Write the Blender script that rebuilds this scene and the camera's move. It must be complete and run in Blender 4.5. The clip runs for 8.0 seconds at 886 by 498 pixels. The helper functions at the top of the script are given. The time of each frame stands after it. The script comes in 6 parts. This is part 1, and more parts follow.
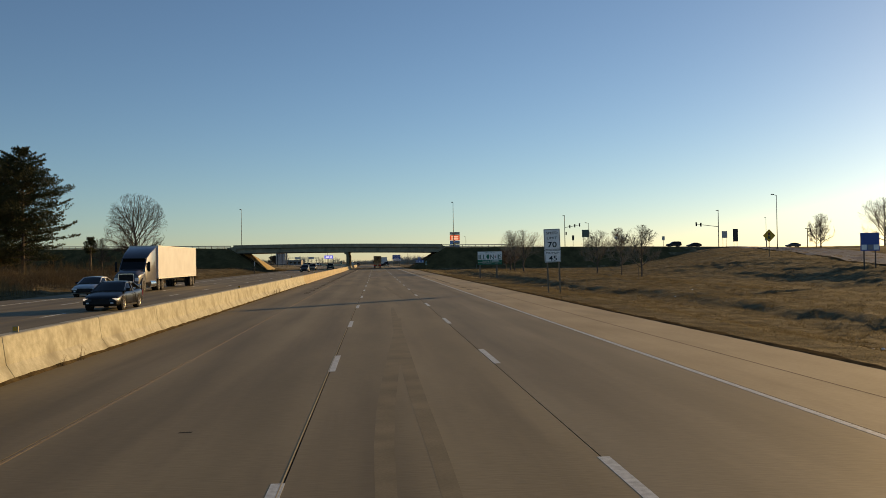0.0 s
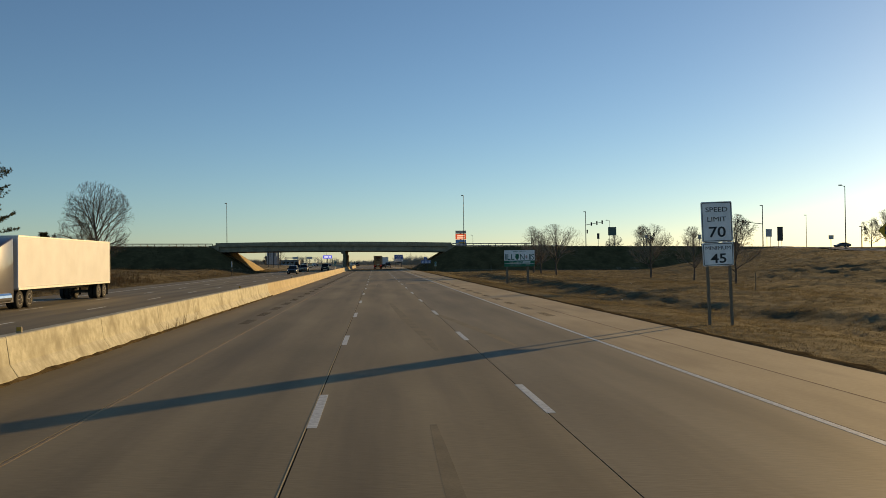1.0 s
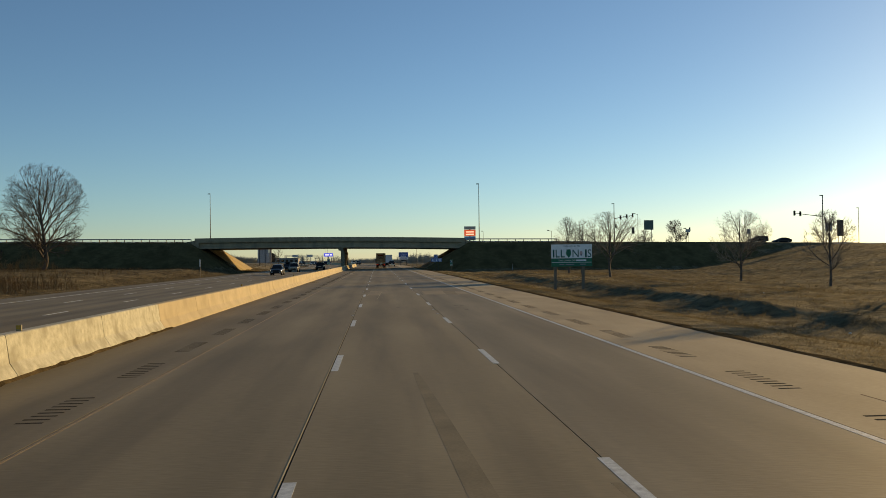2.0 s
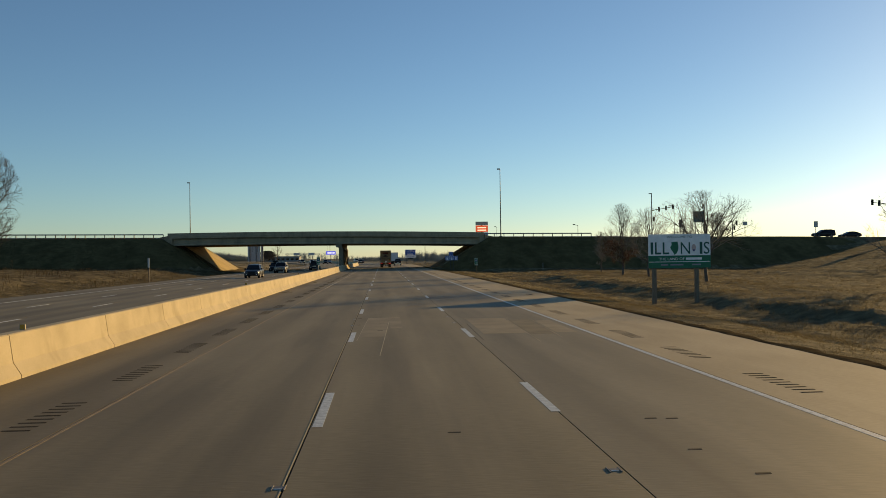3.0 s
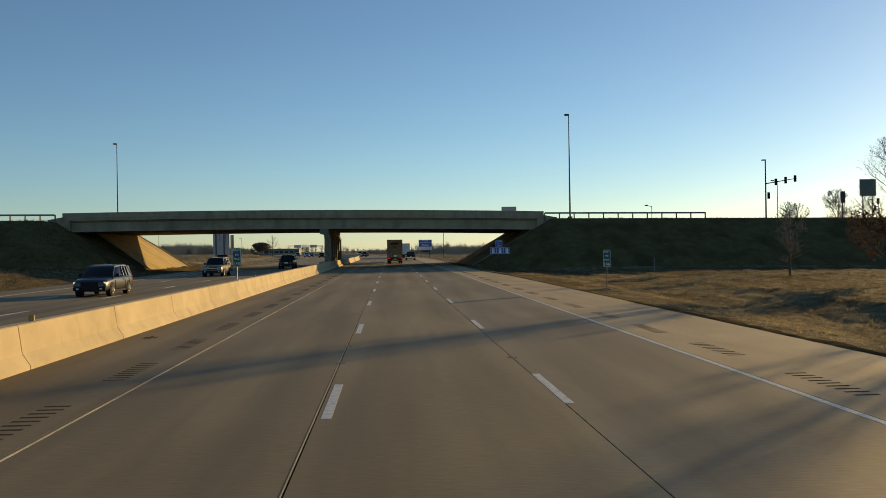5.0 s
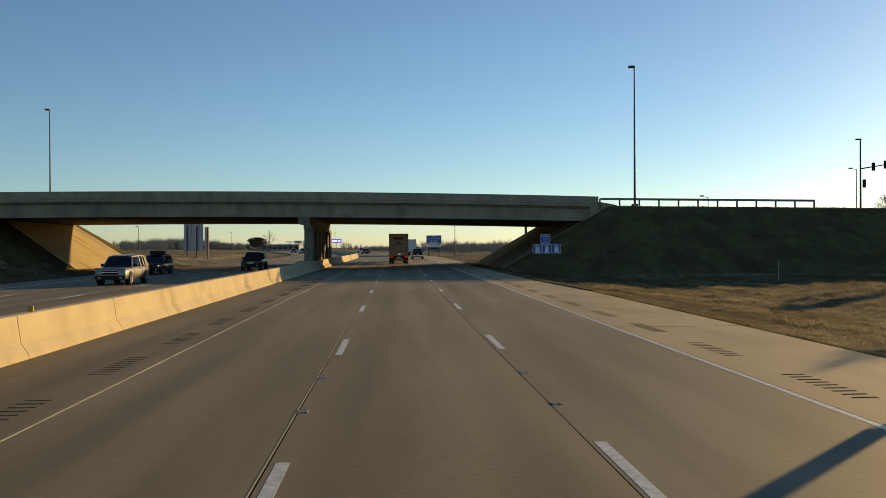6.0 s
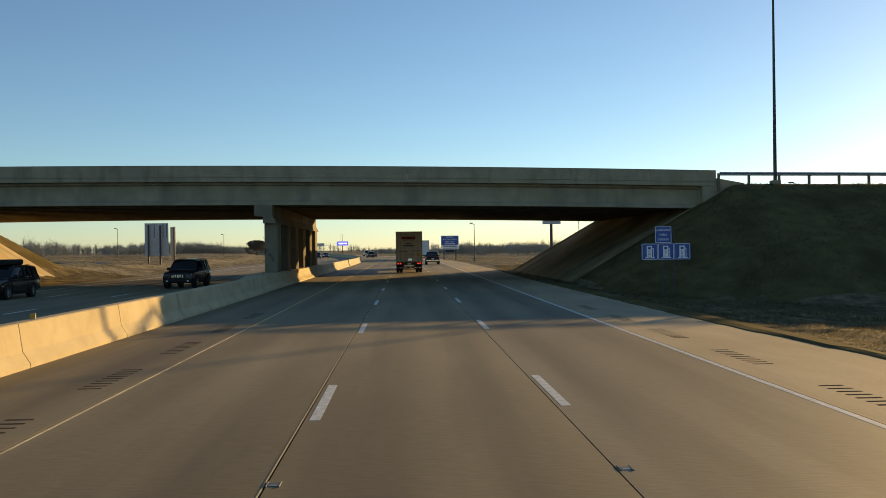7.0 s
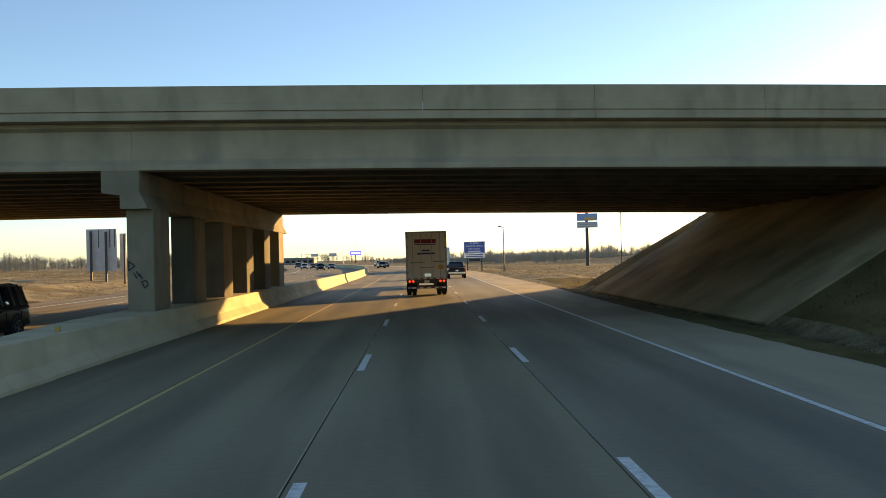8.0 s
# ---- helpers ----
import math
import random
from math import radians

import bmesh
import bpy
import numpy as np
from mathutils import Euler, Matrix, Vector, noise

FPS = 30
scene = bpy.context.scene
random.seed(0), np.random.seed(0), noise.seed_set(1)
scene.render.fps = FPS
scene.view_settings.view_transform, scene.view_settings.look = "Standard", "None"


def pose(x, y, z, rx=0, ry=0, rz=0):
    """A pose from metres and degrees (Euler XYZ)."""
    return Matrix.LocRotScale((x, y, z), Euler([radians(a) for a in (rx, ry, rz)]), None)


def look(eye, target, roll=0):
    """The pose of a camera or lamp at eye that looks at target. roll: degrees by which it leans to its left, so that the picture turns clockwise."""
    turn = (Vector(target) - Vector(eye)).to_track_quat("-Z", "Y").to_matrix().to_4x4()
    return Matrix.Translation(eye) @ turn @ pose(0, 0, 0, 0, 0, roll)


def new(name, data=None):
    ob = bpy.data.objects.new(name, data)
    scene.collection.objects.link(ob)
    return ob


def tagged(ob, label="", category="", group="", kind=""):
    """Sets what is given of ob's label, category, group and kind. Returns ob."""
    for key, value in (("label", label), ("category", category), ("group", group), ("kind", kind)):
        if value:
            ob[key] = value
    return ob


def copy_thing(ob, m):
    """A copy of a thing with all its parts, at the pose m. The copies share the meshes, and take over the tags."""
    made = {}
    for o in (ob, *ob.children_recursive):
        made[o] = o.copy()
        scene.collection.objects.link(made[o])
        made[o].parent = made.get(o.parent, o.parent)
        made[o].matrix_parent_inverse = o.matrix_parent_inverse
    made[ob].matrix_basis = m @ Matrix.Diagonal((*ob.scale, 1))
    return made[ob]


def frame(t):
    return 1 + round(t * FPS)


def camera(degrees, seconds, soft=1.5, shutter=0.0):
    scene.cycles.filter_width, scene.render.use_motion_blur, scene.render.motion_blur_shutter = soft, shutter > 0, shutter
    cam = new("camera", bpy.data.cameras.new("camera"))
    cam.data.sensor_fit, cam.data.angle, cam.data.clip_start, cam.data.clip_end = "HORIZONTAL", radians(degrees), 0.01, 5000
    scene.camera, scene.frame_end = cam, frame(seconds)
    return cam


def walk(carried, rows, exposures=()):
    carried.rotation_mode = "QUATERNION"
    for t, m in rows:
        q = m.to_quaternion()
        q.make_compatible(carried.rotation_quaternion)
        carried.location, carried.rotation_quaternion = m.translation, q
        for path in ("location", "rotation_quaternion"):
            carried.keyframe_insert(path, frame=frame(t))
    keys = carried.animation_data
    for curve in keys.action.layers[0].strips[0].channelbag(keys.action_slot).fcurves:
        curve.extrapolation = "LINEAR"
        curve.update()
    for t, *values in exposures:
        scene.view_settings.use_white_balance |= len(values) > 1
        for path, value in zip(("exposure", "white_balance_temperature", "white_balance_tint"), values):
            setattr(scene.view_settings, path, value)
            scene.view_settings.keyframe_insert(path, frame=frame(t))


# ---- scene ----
PATH = [
    (0, (-0.926, -0.681, 2.345), (-0.766, 1.312, 2.371), -0.9),
    (0.5, (-0.898, 14.466, 2.418), (-0.738, 16.459, 2.445), -0.9),
    (1, (-0.912, 29.613, 2.394), (-0.753, 31.606, 2.421), -0.7),
    (1.5, (-0.868, 44.864, 2.39), (-0.712, 46.858, 2.415), -0.7),
    (3, (-0.837, 90.734, 2.404), (-0.695, 92.729, 2.422), -0.8),
    (3.5, (-0.769, 106.007, 2.396), (-0.633, 108.002, 2.411), -1.0),
    (4, (-0.863, 121.437, 2.389), (-0.729, 123.432, 2.398), -1.1),
    (4.5, (-0.986, 136.805, 2.381), (-0.857, 138.8, 2.385), -1.1),
    (6, (-0.646, 182.13, 2.321), (-0.533, 184.127, 2.315), -0.3),
    (6.5, (-0.679, 197.583, 2.353), (-0.572, 199.58, 2.345), -0.3),
    (7, (-0.613, 213.05, 2.358), (-0.522, 215.048, 2.357), -0.7),
    (7.5, (-0.544, 228.133, 2.341), (-0.475, 230.132, 2.352), -0.9),
    (8, (-0.529, 243.073, 2.398), (-0.475, 245.073, 2.418), -1.4),
]
EXPOSURES = ((0, -0.08, 10300, 16), (1.0, -0.03, 9900, 12), (3.5, 0.05, 9900, 10), (6, 0.21, 10200, 11), (7, 0.50, 10700, 12), (7.5, 0.90, 11700, 15), (8, 1.30, 12500, 18))
cam = camera(55.2, 8.0, soft=0.55)
walk(cam, [(t, look(eye, target, roll)) for t, eye, target, roll in PATH],
     exposures=EXPOSURES)

# ---- world, sun ----
SUN_ELEV, SUN_AZ = radians(9.1), radians(45.0)      # azimuth from +y towards +x
world = bpy.data.worlds.new("sky")
scene.world = world
world.use_nodes = True
wn = world.node_tree
sky = wn.nodes.new("ShaderNodeTexSky")
sky.sky_type = "NISHITA"
sky.sun_disc = False
sky.sun_elevation, sky.sun_rotation = SUN_ELEV, SUN_AZ
sky.altitude, sky.air_density, sky.dust_density, sky.ozone_density = 200, 0.84, 0.20, 5.0
wn.links.new(sky.outputs["Color"], wn.nodes["Background"].inputs["Color"])
wn.nodes["Background"].inputs["Strength"].default_value = 0.163

sun = new("sun", bpy.data.lights.new("sun", "SUN"))
sun.data.energy, sun.data.angle, sun.data.color = 4.5, radians(0.53), (1.0, 0.78, 0.46)
sun_dir = Vector((math.sin(SUN_AZ) * math.cos(SUN_ELEV), math.cos(SUN_AZ) * math.cos(SUN_ELEV), math.sin(SUN_ELEV)))
sun.matrix_world = look(sun_dir * 300, (0, 0, 0))


# ---- small tools ----
def sstep(v):
    v = np.clip(v, 0, 1)
    return v * v * (3 - 2 * v)


def thing(name, label, category, group="", kind="", at=(0, 0, 0), turn=0):
    ob = new(name)
    ob.matrix_basis = pose(*at, 0, 0, turn)
    return tagged(ob, label, category, group, kind)


def finish(name, bm, material, smooth=False):
    bmesh.ops.recalc_face_normals(bm, faces=bm.faces[:])
    me = bpy.data.meshes.new(name)
    bm.to_mesh(me)
    bm.free()
    if smooth:
        me.polygons.foreach_set("use_smooth", [True] * len(me.polygons))
    me.materials.append(material)
    return me


def part(name, bm, material, parent=None, label="", smooth=False):
    """One bmesh as one mesh object under a thing or a part."""
    ob = new(name, finish(name, bm, material, smooth))
    ob.parent = parent
    return tagged(ob, label) if label else ob


def shared(name, mesh, parent, m=None):
    ob = new(name, mesh)
    ob.parent = parent
    if m is not None:
        ob.matrix_basis = m
    return ob


def raw(name, verts, faces, material, smooth=False):
    me = bpy.data.meshes.new(name)
    me.from_pydata([tuple(v) for v in verts], [], faces)
    me.materials.append(material)
    if smooth:
        me.polygons.foreach_set("use_smooth", [True] * len(me.polygons))
    return me


def block(bm, x0, x1, y0, y1, z0, z1, bevel=0.0, seg=1):
    vs = [bm.verts.new((x, y, z)) for x in (x0, x1) for y in (y0, y1) for z in (z0, z1)]
    fs = [bm.faces.new([vs[i] for i in f]) for f in ((0, 1, 3, 2), (4, 6, 7, 5), (0, 4, 5, 1), (2, 3, 7, 6), (0, 2, 6, 4), (1, 5, 7, 3))]
    if bevel:
        edges = list({e for f in fs for e in f.edges})
        bmesh.ops.bevel(bm, geom=edges, offset=bevel, segments=seg, affect="EDGES", profile=0.5)
    return bm


def boxed(x0, x1, y0, y1, z0, z1, bevel=0.0, seg=1):
    return block(bmesh.new(), x0, x1, y0, y1, z0, z1, bevel, seg)


def tube(bm, a, b, r0, r1=None, n=8, caps=True):
    a, b = Vector(a), Vector(b)
    r1 = r0 if r1 is None else r1
    q = (b - a).to_track_quat("Z", "Y")
    rings = []
    for p, r in ((a, r0), (b, r1)):
        rings.append([bm.verts.new(p + q @ Vector((r * math.cos(2 * math.pi * i / n), r * math.sin(2 * math.pi * i / n), 0))) for i in range(n)])
    for i in range(n):
        bm.faces.new((rings[0][i], rings[0][(i + 1) % n], rings[1][(i + 1) % n], rings[1][i]))
    if caps:
        bm.faces.new(rings[0][::-1])
        bm.faces.new(rings[1])
    return bm


def sweep(bm, rings, closed=True, caps=True):
    """Joins rings of points, all of one length, into a skin."""
    made = [[bm.verts.new(p) for p in r] for r in rings]
    n = len(made[0])
    for a, b in zip(made, made[1:]):
        for i in range(n if closed else n - 1):
            bm.faces.new((a[i], a[(i + 1) % n], b[(i + 1) % n], b[i]))
    if caps:
        bm.faces.new(made[0][::-1])
        bm.faces.new(made[-1])
    return bm


def prism(bm, outline, y0, y1):
    """An outline in x and z, drawn out along y."""
    return sweep(bm, [[(x, y, z) for x, z in outline] for y in (y0, y1)])


# ---- materials ----
def mat(name, low, high, scale=4.0, rough=0.8, bump=0.15, fine=60.0, metal=0.0, stretch=(1, 1, 1), stain=None, stain_scale=0.35,
        stain_stretch=(1, 1, 1), stain_at=(0.5, 0.72), vary=0.0, object_space=False, spec=0.3, depth=0.02, fine_stretch=(1, 1, 1)):
    """Two colours mixed by a coarse and a fine noise, with relief, and stains of a third colour."""
    m = bpy.data.materials.new(name)
    m.use_nodes = True
    t, L = m.node_tree, m.node_tree.links
    b = t.nodes["Principled BSDF"]
    b.inputs["Roughness"].default_value, b.inputs["Metallic"].default_value = rough, metal
    b.inputs["Specular IOR Level"].default_value = spec
    if object_space:
        src = t.nodes.new("ShaderNodeTexCoord").outputs["Object"]
    else:
        src = t.nodes.new("ShaderNodeNewGeometry").outputs["Position"]

    def noise_at(sc, st, detail=4.0):
        mp = t.nodes.new("ShaderNodeMapping")
        mp.inputs["Scale"].default_value = st
        L.new(src, mp.inputs["Vector"])
        n = t.nodes.new("ShaderNodeTexNoise")
        n.inputs["Scale"].default_value, n.inputs["Detail"].default_value = sc, detail
        L.new(mp.outputs["Vector"], n.inputs["Vector"])
        return n.outputs["Fac"]

    coarse, grain = noise_at(scale, stretch), noise_at(fine, fine_stretch, 2.0)
    add = t.nodes.new("ShaderNodeMath")
    add.operation = "MULTIPLY_ADD"
    L.new(grain, add.inputs[0])
    add.inputs[1].default_value = 0.45
    L.new(coarse, add.inputs[2])
    ramp = t.nodes.new("ShaderNodeValToRGB")
    ramp.color_ramp.elements[0].position, ramp.color_ramp.elements[1].position = 0.45, 0.98
    ramp.color_ramp.elements[0].color, ramp.color_ramp.elements[1].color = (*low, 1), (*high, 1)
    L.new(add.outputs[0], ramp.inputs["Fac"])
    col = ramp.outputs["Color"]
    if stain is not None:
        s = noise_at(stain_scale, stain_stretch, 5.0)
        r2 = t.nodes.new("ShaderNodeValToRGB")
        r2.color_ramp.elements[0].position, r2.color_ramp.elements[1].position = stain_at
        L.new(s, r2.inputs["Fac"])
        mx = t.nodes.new("ShaderNodeMix")
        mx.data_type = "RGBA"
        L.new(r2.outputs["Color"], mx.inputs["Factor"])
        L.new(col, mx.inputs["A"])
        mx.inputs["B"].default_value = (*stain, 1)
        col = mx.outputs["Result"]
    if vary:
        oi = t.nodes.new("ShaderNodeObjectInfo")
        hs = t.nodes.new("ShaderNodeHueSaturation")
        mr = t.nodes.new("ShaderNodeMapRange")
        mr.inputs["To Min"].default_value, mr.inputs["To Max"].default_value = 1 - vary, 1 + vary
        L.new(oi.outputs["Random"], mr.inputs["Value"])
        L.new(mr.outputs["Result"], hs.inputs["Value"])
        L.new(col, hs.inputs["Color"])
        col = hs.outputs["Color"]
    L.new(col, b.inputs["Base Color"])
    if bump:
        bp = t.nodes.new("ShaderNodeBump")
        bp.inputs["Strength"].default_value, bp.inputs["Distance"].default_value = bump, depth
        L.new(add.outputs[0], bp.inputs["Height"])
        L.new(bp.outputs["Normal"], b.inputs["Normal"])
    return m


def plain(name, colour, rough=0.5, metal=0.0, emit=0.0, coat=0.0, spec=0.5):
    """A nearly even colour with faint dirt."""
    m = mat(name, [c * 0.86 for c in colour], [min(1, c * 1.06) for c in colour], 3.0, rough, 0.0, 30.0, metal, object_space=True, spec=spec)
    b = m.node_tree.nodes["Principled BSDF"]
    b.inputs["Coat Weight"].default_value = coat
    if emit:
        b.inputs["Emission Color"].default_value = (*colour, 1)
        b.inputs["Emission Strength"].default_value = emit
    return m


def wheel_paths(m, period=1.83, shift=0.0, amount=0.16):
    """Darkens the two tracks that tyres polish in every lane."""
    t, L = m.node_tree, m.node_tree.links
    b = t.nodes["Principled BSDF"]
    src = b.inputs["Base Color"].links[0].from_socket
    sep = t.nodes.new("ShaderNodeSeparateXYZ")
    L.new(t.nodes.new("ShaderNodeNewGeometry").outputs["Position"], sep.inputs[0])

    def op(kind, a, b2, c=None):
        n = t.nodes.new("ShaderNodeMath")
        n.operation = kind
        for i, v in enumerate((a, b2, c)):
            if v is None:
                continue
            if isinstance(v, (int, float)):
                n.inputs[i].default_value = v
            else:
                L.new(v, n.inputs[i])
        return n.outputs[0]

    w = op("COSINE", op("MULTIPLY", op("ADD", sep.outputs["X"], shift), 2 * math.pi / period), 0.0)
    f = op("MULTIPLY_ADD", w, -amount / 2, 1 - amount / 2)
    mx = t.nodes.new("ShaderNodeMix")
    mx.data_type, mx.blend_type = "RGBA", "MULTIPLY"
    mx.inputs["Factor"].default_value = 1.0
    L.new(src, mx.inputs["A"])
    cb = t.nodes.new("ShaderNodeCombineColor")
    for i in range(3):
        L.new(f, cb.inputs[i])
    L.new(cb.outputs[0], mx.inputs["B"])
    L.new(mx.outputs["Result"], b.inputs["Base Color"])
    return m


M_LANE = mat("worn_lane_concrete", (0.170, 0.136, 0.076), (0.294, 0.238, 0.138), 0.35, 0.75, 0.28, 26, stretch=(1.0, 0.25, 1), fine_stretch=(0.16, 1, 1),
             stain=(0.132, 0.104, 0.064), stain_scale=0.62, stain_stretch=(1.6, 0.10, 1), stain_at=(0.46, 0.84), vary=0.06)
M_SHOULDER = mat("shoulder_concrete", (0.272, 0.214, 0.132), (0.435, 0.346, 0.217), 0.5, 0.85, 0.18, 26, stretch=(1.0, 0.4, 1), fine_stretch=(0.3, 1, 1),
                 stain=(0.196, 0.160, 0.109), stain_scale=0.4, stain_stretch=(1.4, 0.2, 1), stain_at=(0.55, 0.8))
M_GREYLANE = mat("greyer_lane_concrete", (0.158, 0.134, 0.086), (0.276, 0.236, 0.153), 0.35, 0.75, 0.28, 26, stretch=(1.0, 0.25, 1), fine_stretch=(0.16, 1, 1),
                 stain=(0.122, 0.103, 0.070), stain_scale=0.62, stain_stretch=(1.6, 0.10, 1), stain_at=(0.46, 0.84), vary=0.06)
wheel_paths(M_LANE, 1.83, 0.92, 0.2)
wheel_paths(M_GREYLANE, 1.83, 0.92, 0.2)
M_JOINT = mat("dark_joint_sealant", (0.035, 0.03, 0.024), (0.085, 0.072, 0.056), 8, 0.9, spec=0.05)
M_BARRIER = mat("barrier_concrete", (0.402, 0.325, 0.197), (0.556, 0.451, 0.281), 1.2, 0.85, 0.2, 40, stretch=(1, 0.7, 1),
                stain=(0.340, 0.272, 0.160), stain_scale=1.0, stain_stretch=(1, 1.2, 0.6), stain_at=(0.58, 0.85), vary=0.06)
M_OLDBARRIER = mat("eroded_stained_barrier_concrete", (0.37, 0.350, 0.255), (0.60, 0.575, 0.44), 5.5, 0.9, 0.05, 45,
                   stain=(0.30, 0.275, 0.195), stain_scale=1.3, stain_stretch=(1, 1.0, 0.9), stain_at=(0.48, 0.70), vary=0.08)
M_BRIDGE = mat("bridge_concrete", (0.308, 0.240, 0.156), (0.440, 0.345, 0.226), 0.8, 0.85, 0.15, 35,
               stain=(0.220, 0.170, 0.108), stain_scale=1.3, stain_stretch=(1, 1, 0.35), stain_at=(0.52, 0.80), vary=0.04)
M_PAVING = mat("stained_sunlit_slope_concrete", (0.453, 0.349, 0.189), (0.618, 0.485, 0.281), 0.6, 0.9, 0.25, 30, stain=(0.340, 0.272, 0.160), stain_scale=0.5, stain_stretch=(0.3, 1.2, 0.3))
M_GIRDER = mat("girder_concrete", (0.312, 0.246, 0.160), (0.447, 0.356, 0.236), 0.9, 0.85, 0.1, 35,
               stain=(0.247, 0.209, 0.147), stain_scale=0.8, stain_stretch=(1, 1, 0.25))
# same beams, darker: the shade under the deck put into the colour
M_DARKBEAM = mat("shaded_beam_concrete", (0.103, 0.085, 0.057), (0.196, 0.163, 0.111), 0.9, 0.9, 0.1, 35)
M_WHITE = mat("worn_white_road_paint", (0.38, 0.395, 0.355), (0.735, 0.76, 0.70), 9, 0.6, 0.08, 70)
M_YELLOW = mat("rusty_faded_yellow_road_paint", (0.20, 0.13, 0.06), (0.36, 0.25, 0.12), 5, 0.6, 0.08, 60)
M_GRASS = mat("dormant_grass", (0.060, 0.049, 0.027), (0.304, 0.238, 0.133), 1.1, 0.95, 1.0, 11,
              stain=(0.052, 0.040, 0.019), stain_scale=0.30, stain_stretch=(1.0, 0.55, 1), stain_at=(0.42, 0.80), spec=0.03, depth=0.22)
M_FIELD = mat("pale_mown_field", (0.122, 0.104, 0.066), (0.372, 0.318, 0.208), 0.5, 0.95, 0.6, 9, stain=(0.113, 0.085, 0.046), stain_scale=0.10, stain_stretch=(0.5, 1.0, 1), stain_at=(0.5, 0.75), spec=0.03, depth=0.12)
# banks darker than the grass: their shade is put into the colour
M_BANK = mat("shaded_earth_and_dead_turf", (0.094, 0.071, 0.029), (0.168, 0.127, 0.056), 0.9, 0.95, 0.35, 9,
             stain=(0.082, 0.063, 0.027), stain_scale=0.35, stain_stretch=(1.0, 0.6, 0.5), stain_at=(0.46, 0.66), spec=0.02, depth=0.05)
# two darker copies of the slope concrete, shade put into their colour
M_SHADEPAVE = mat("shaded_slope_concrete", (0.227, 0.177, 0.099), (0.412, 0.325, 0.189), 0.5, 0.95, 0.3, 12, stretch=(0.8, 0.9, 0.8),
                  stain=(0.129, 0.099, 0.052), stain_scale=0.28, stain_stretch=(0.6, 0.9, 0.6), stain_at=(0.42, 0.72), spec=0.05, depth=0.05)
M_DARKSLOPE = mat("dark_shaded_slope", (0.046, 0.035, 0.018), (0.118, 0.089, 0.047), 0.5, 0.95, 0.4, 12, spec=0.03, depth=0.05)
# pier concrete darker than the bridge's, its shade put into the colour
M_PIER = mat("stained_shaded_pier_concrete", (0.185, 0.150, 0.099), (0.299, 0.247, 0.165), 0.8, 0.9, 0.15, 35,
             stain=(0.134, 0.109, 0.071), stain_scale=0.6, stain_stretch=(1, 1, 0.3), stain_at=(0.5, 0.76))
M_SHADEPIER = mat("shaded_pier_concrete", (0.085, 0.069, 0.044), (0.165, 0.135, 0.088), 0.8, 0.9, 0.15, 35, stain=(0.07, 0.056, 0.036), stain_scale=0.6, stain_stretch=(1, 1, 0.3), stain_at=(0.5, 0.76))
M_GALV = mat("galvanised_steel", (0.28, 0.285, 0.29), (0.42, 0.425, 0.43), 6, 0.5, 0.03, 30, metal=0.6, object_space=True)
M_DARKSTEEL = mat("dark_weathered_steel", (0.05, 0.047, 0.043), (0.11, 0.10, 0.09), 5, 0.6, 0.05, 30, metal=0.3, object_space=True)
M_ASPHALT = mat("ramp_asphalt", (0.23, 0.228, 0.225), (0.35, 0.345, 0.335), 0.5, 0.6, 0.15, 40)

# ---- plan of the highway, the overpass and the land ----
ROAD_L, ROAD_R, ROAD_Y0, ROAD_Y1 = -26.6, 9.3, -120.0, 2600.0
BRIDGE_Y0, BRIDGE_Y1, BRIDGE_X0, BRIDGE_X1 = 270.0, 299.0, -45.3, 20.7


def bend(y):
    """The motorway swings gently to its left beyond the overpass."""
    d = np.maximum(np.asarray(y, float) - 345, 0)
    e = np.minimum(d, 150)
    return -0.0006 * e * e - 0.18 * (d - e)


def along(x, y, z=0.0):
    """A pose on the motorway, turned with it."""
    return pose(x + float(bend(y)), y, z, 0, 0, math.degrees(math.atan(-float(bend(y + 1) - bend(y)))))


def crown(x):
    """Top of the bridge's parapet."""
    return 8.1 - 0.000284 * (x + 26) ** 2


def level(x):
    """Height of the crossing road."""
    x = np.asarray(x, float)
    mid = 8.1 - 0.000284 * (np.clip(x, BRIDGE_X0, BRIDGE_X1) + 26) ** 2 - 0.95
    right = np.minimum(0, -0.010 * (x - BRIDGE_X1)) - 0.0065 * np.maximum(x - 85, 0)
    left = np.maximum(0, 0.010 * (BRIDGE_X0 - x))
    return np.maximum(4.5, mid + np.where(x > 0, right, 0) + np.minimum(np.where(x < 0, left, 0), 0.8))


# the slip road's near edge: it climbs to the crossing road
RAMP_Y = (30, 55, 85, 100, 122, 150, 185, 230, 268)
RAMP_X = (36, 42, 52, 57, 65, 75, 89, 104, 114)
RAMP_Z = (-0.5, 0.1, 1.15, 1.6, 2.15, 2.9, 3.45, 4.25, 4.8)


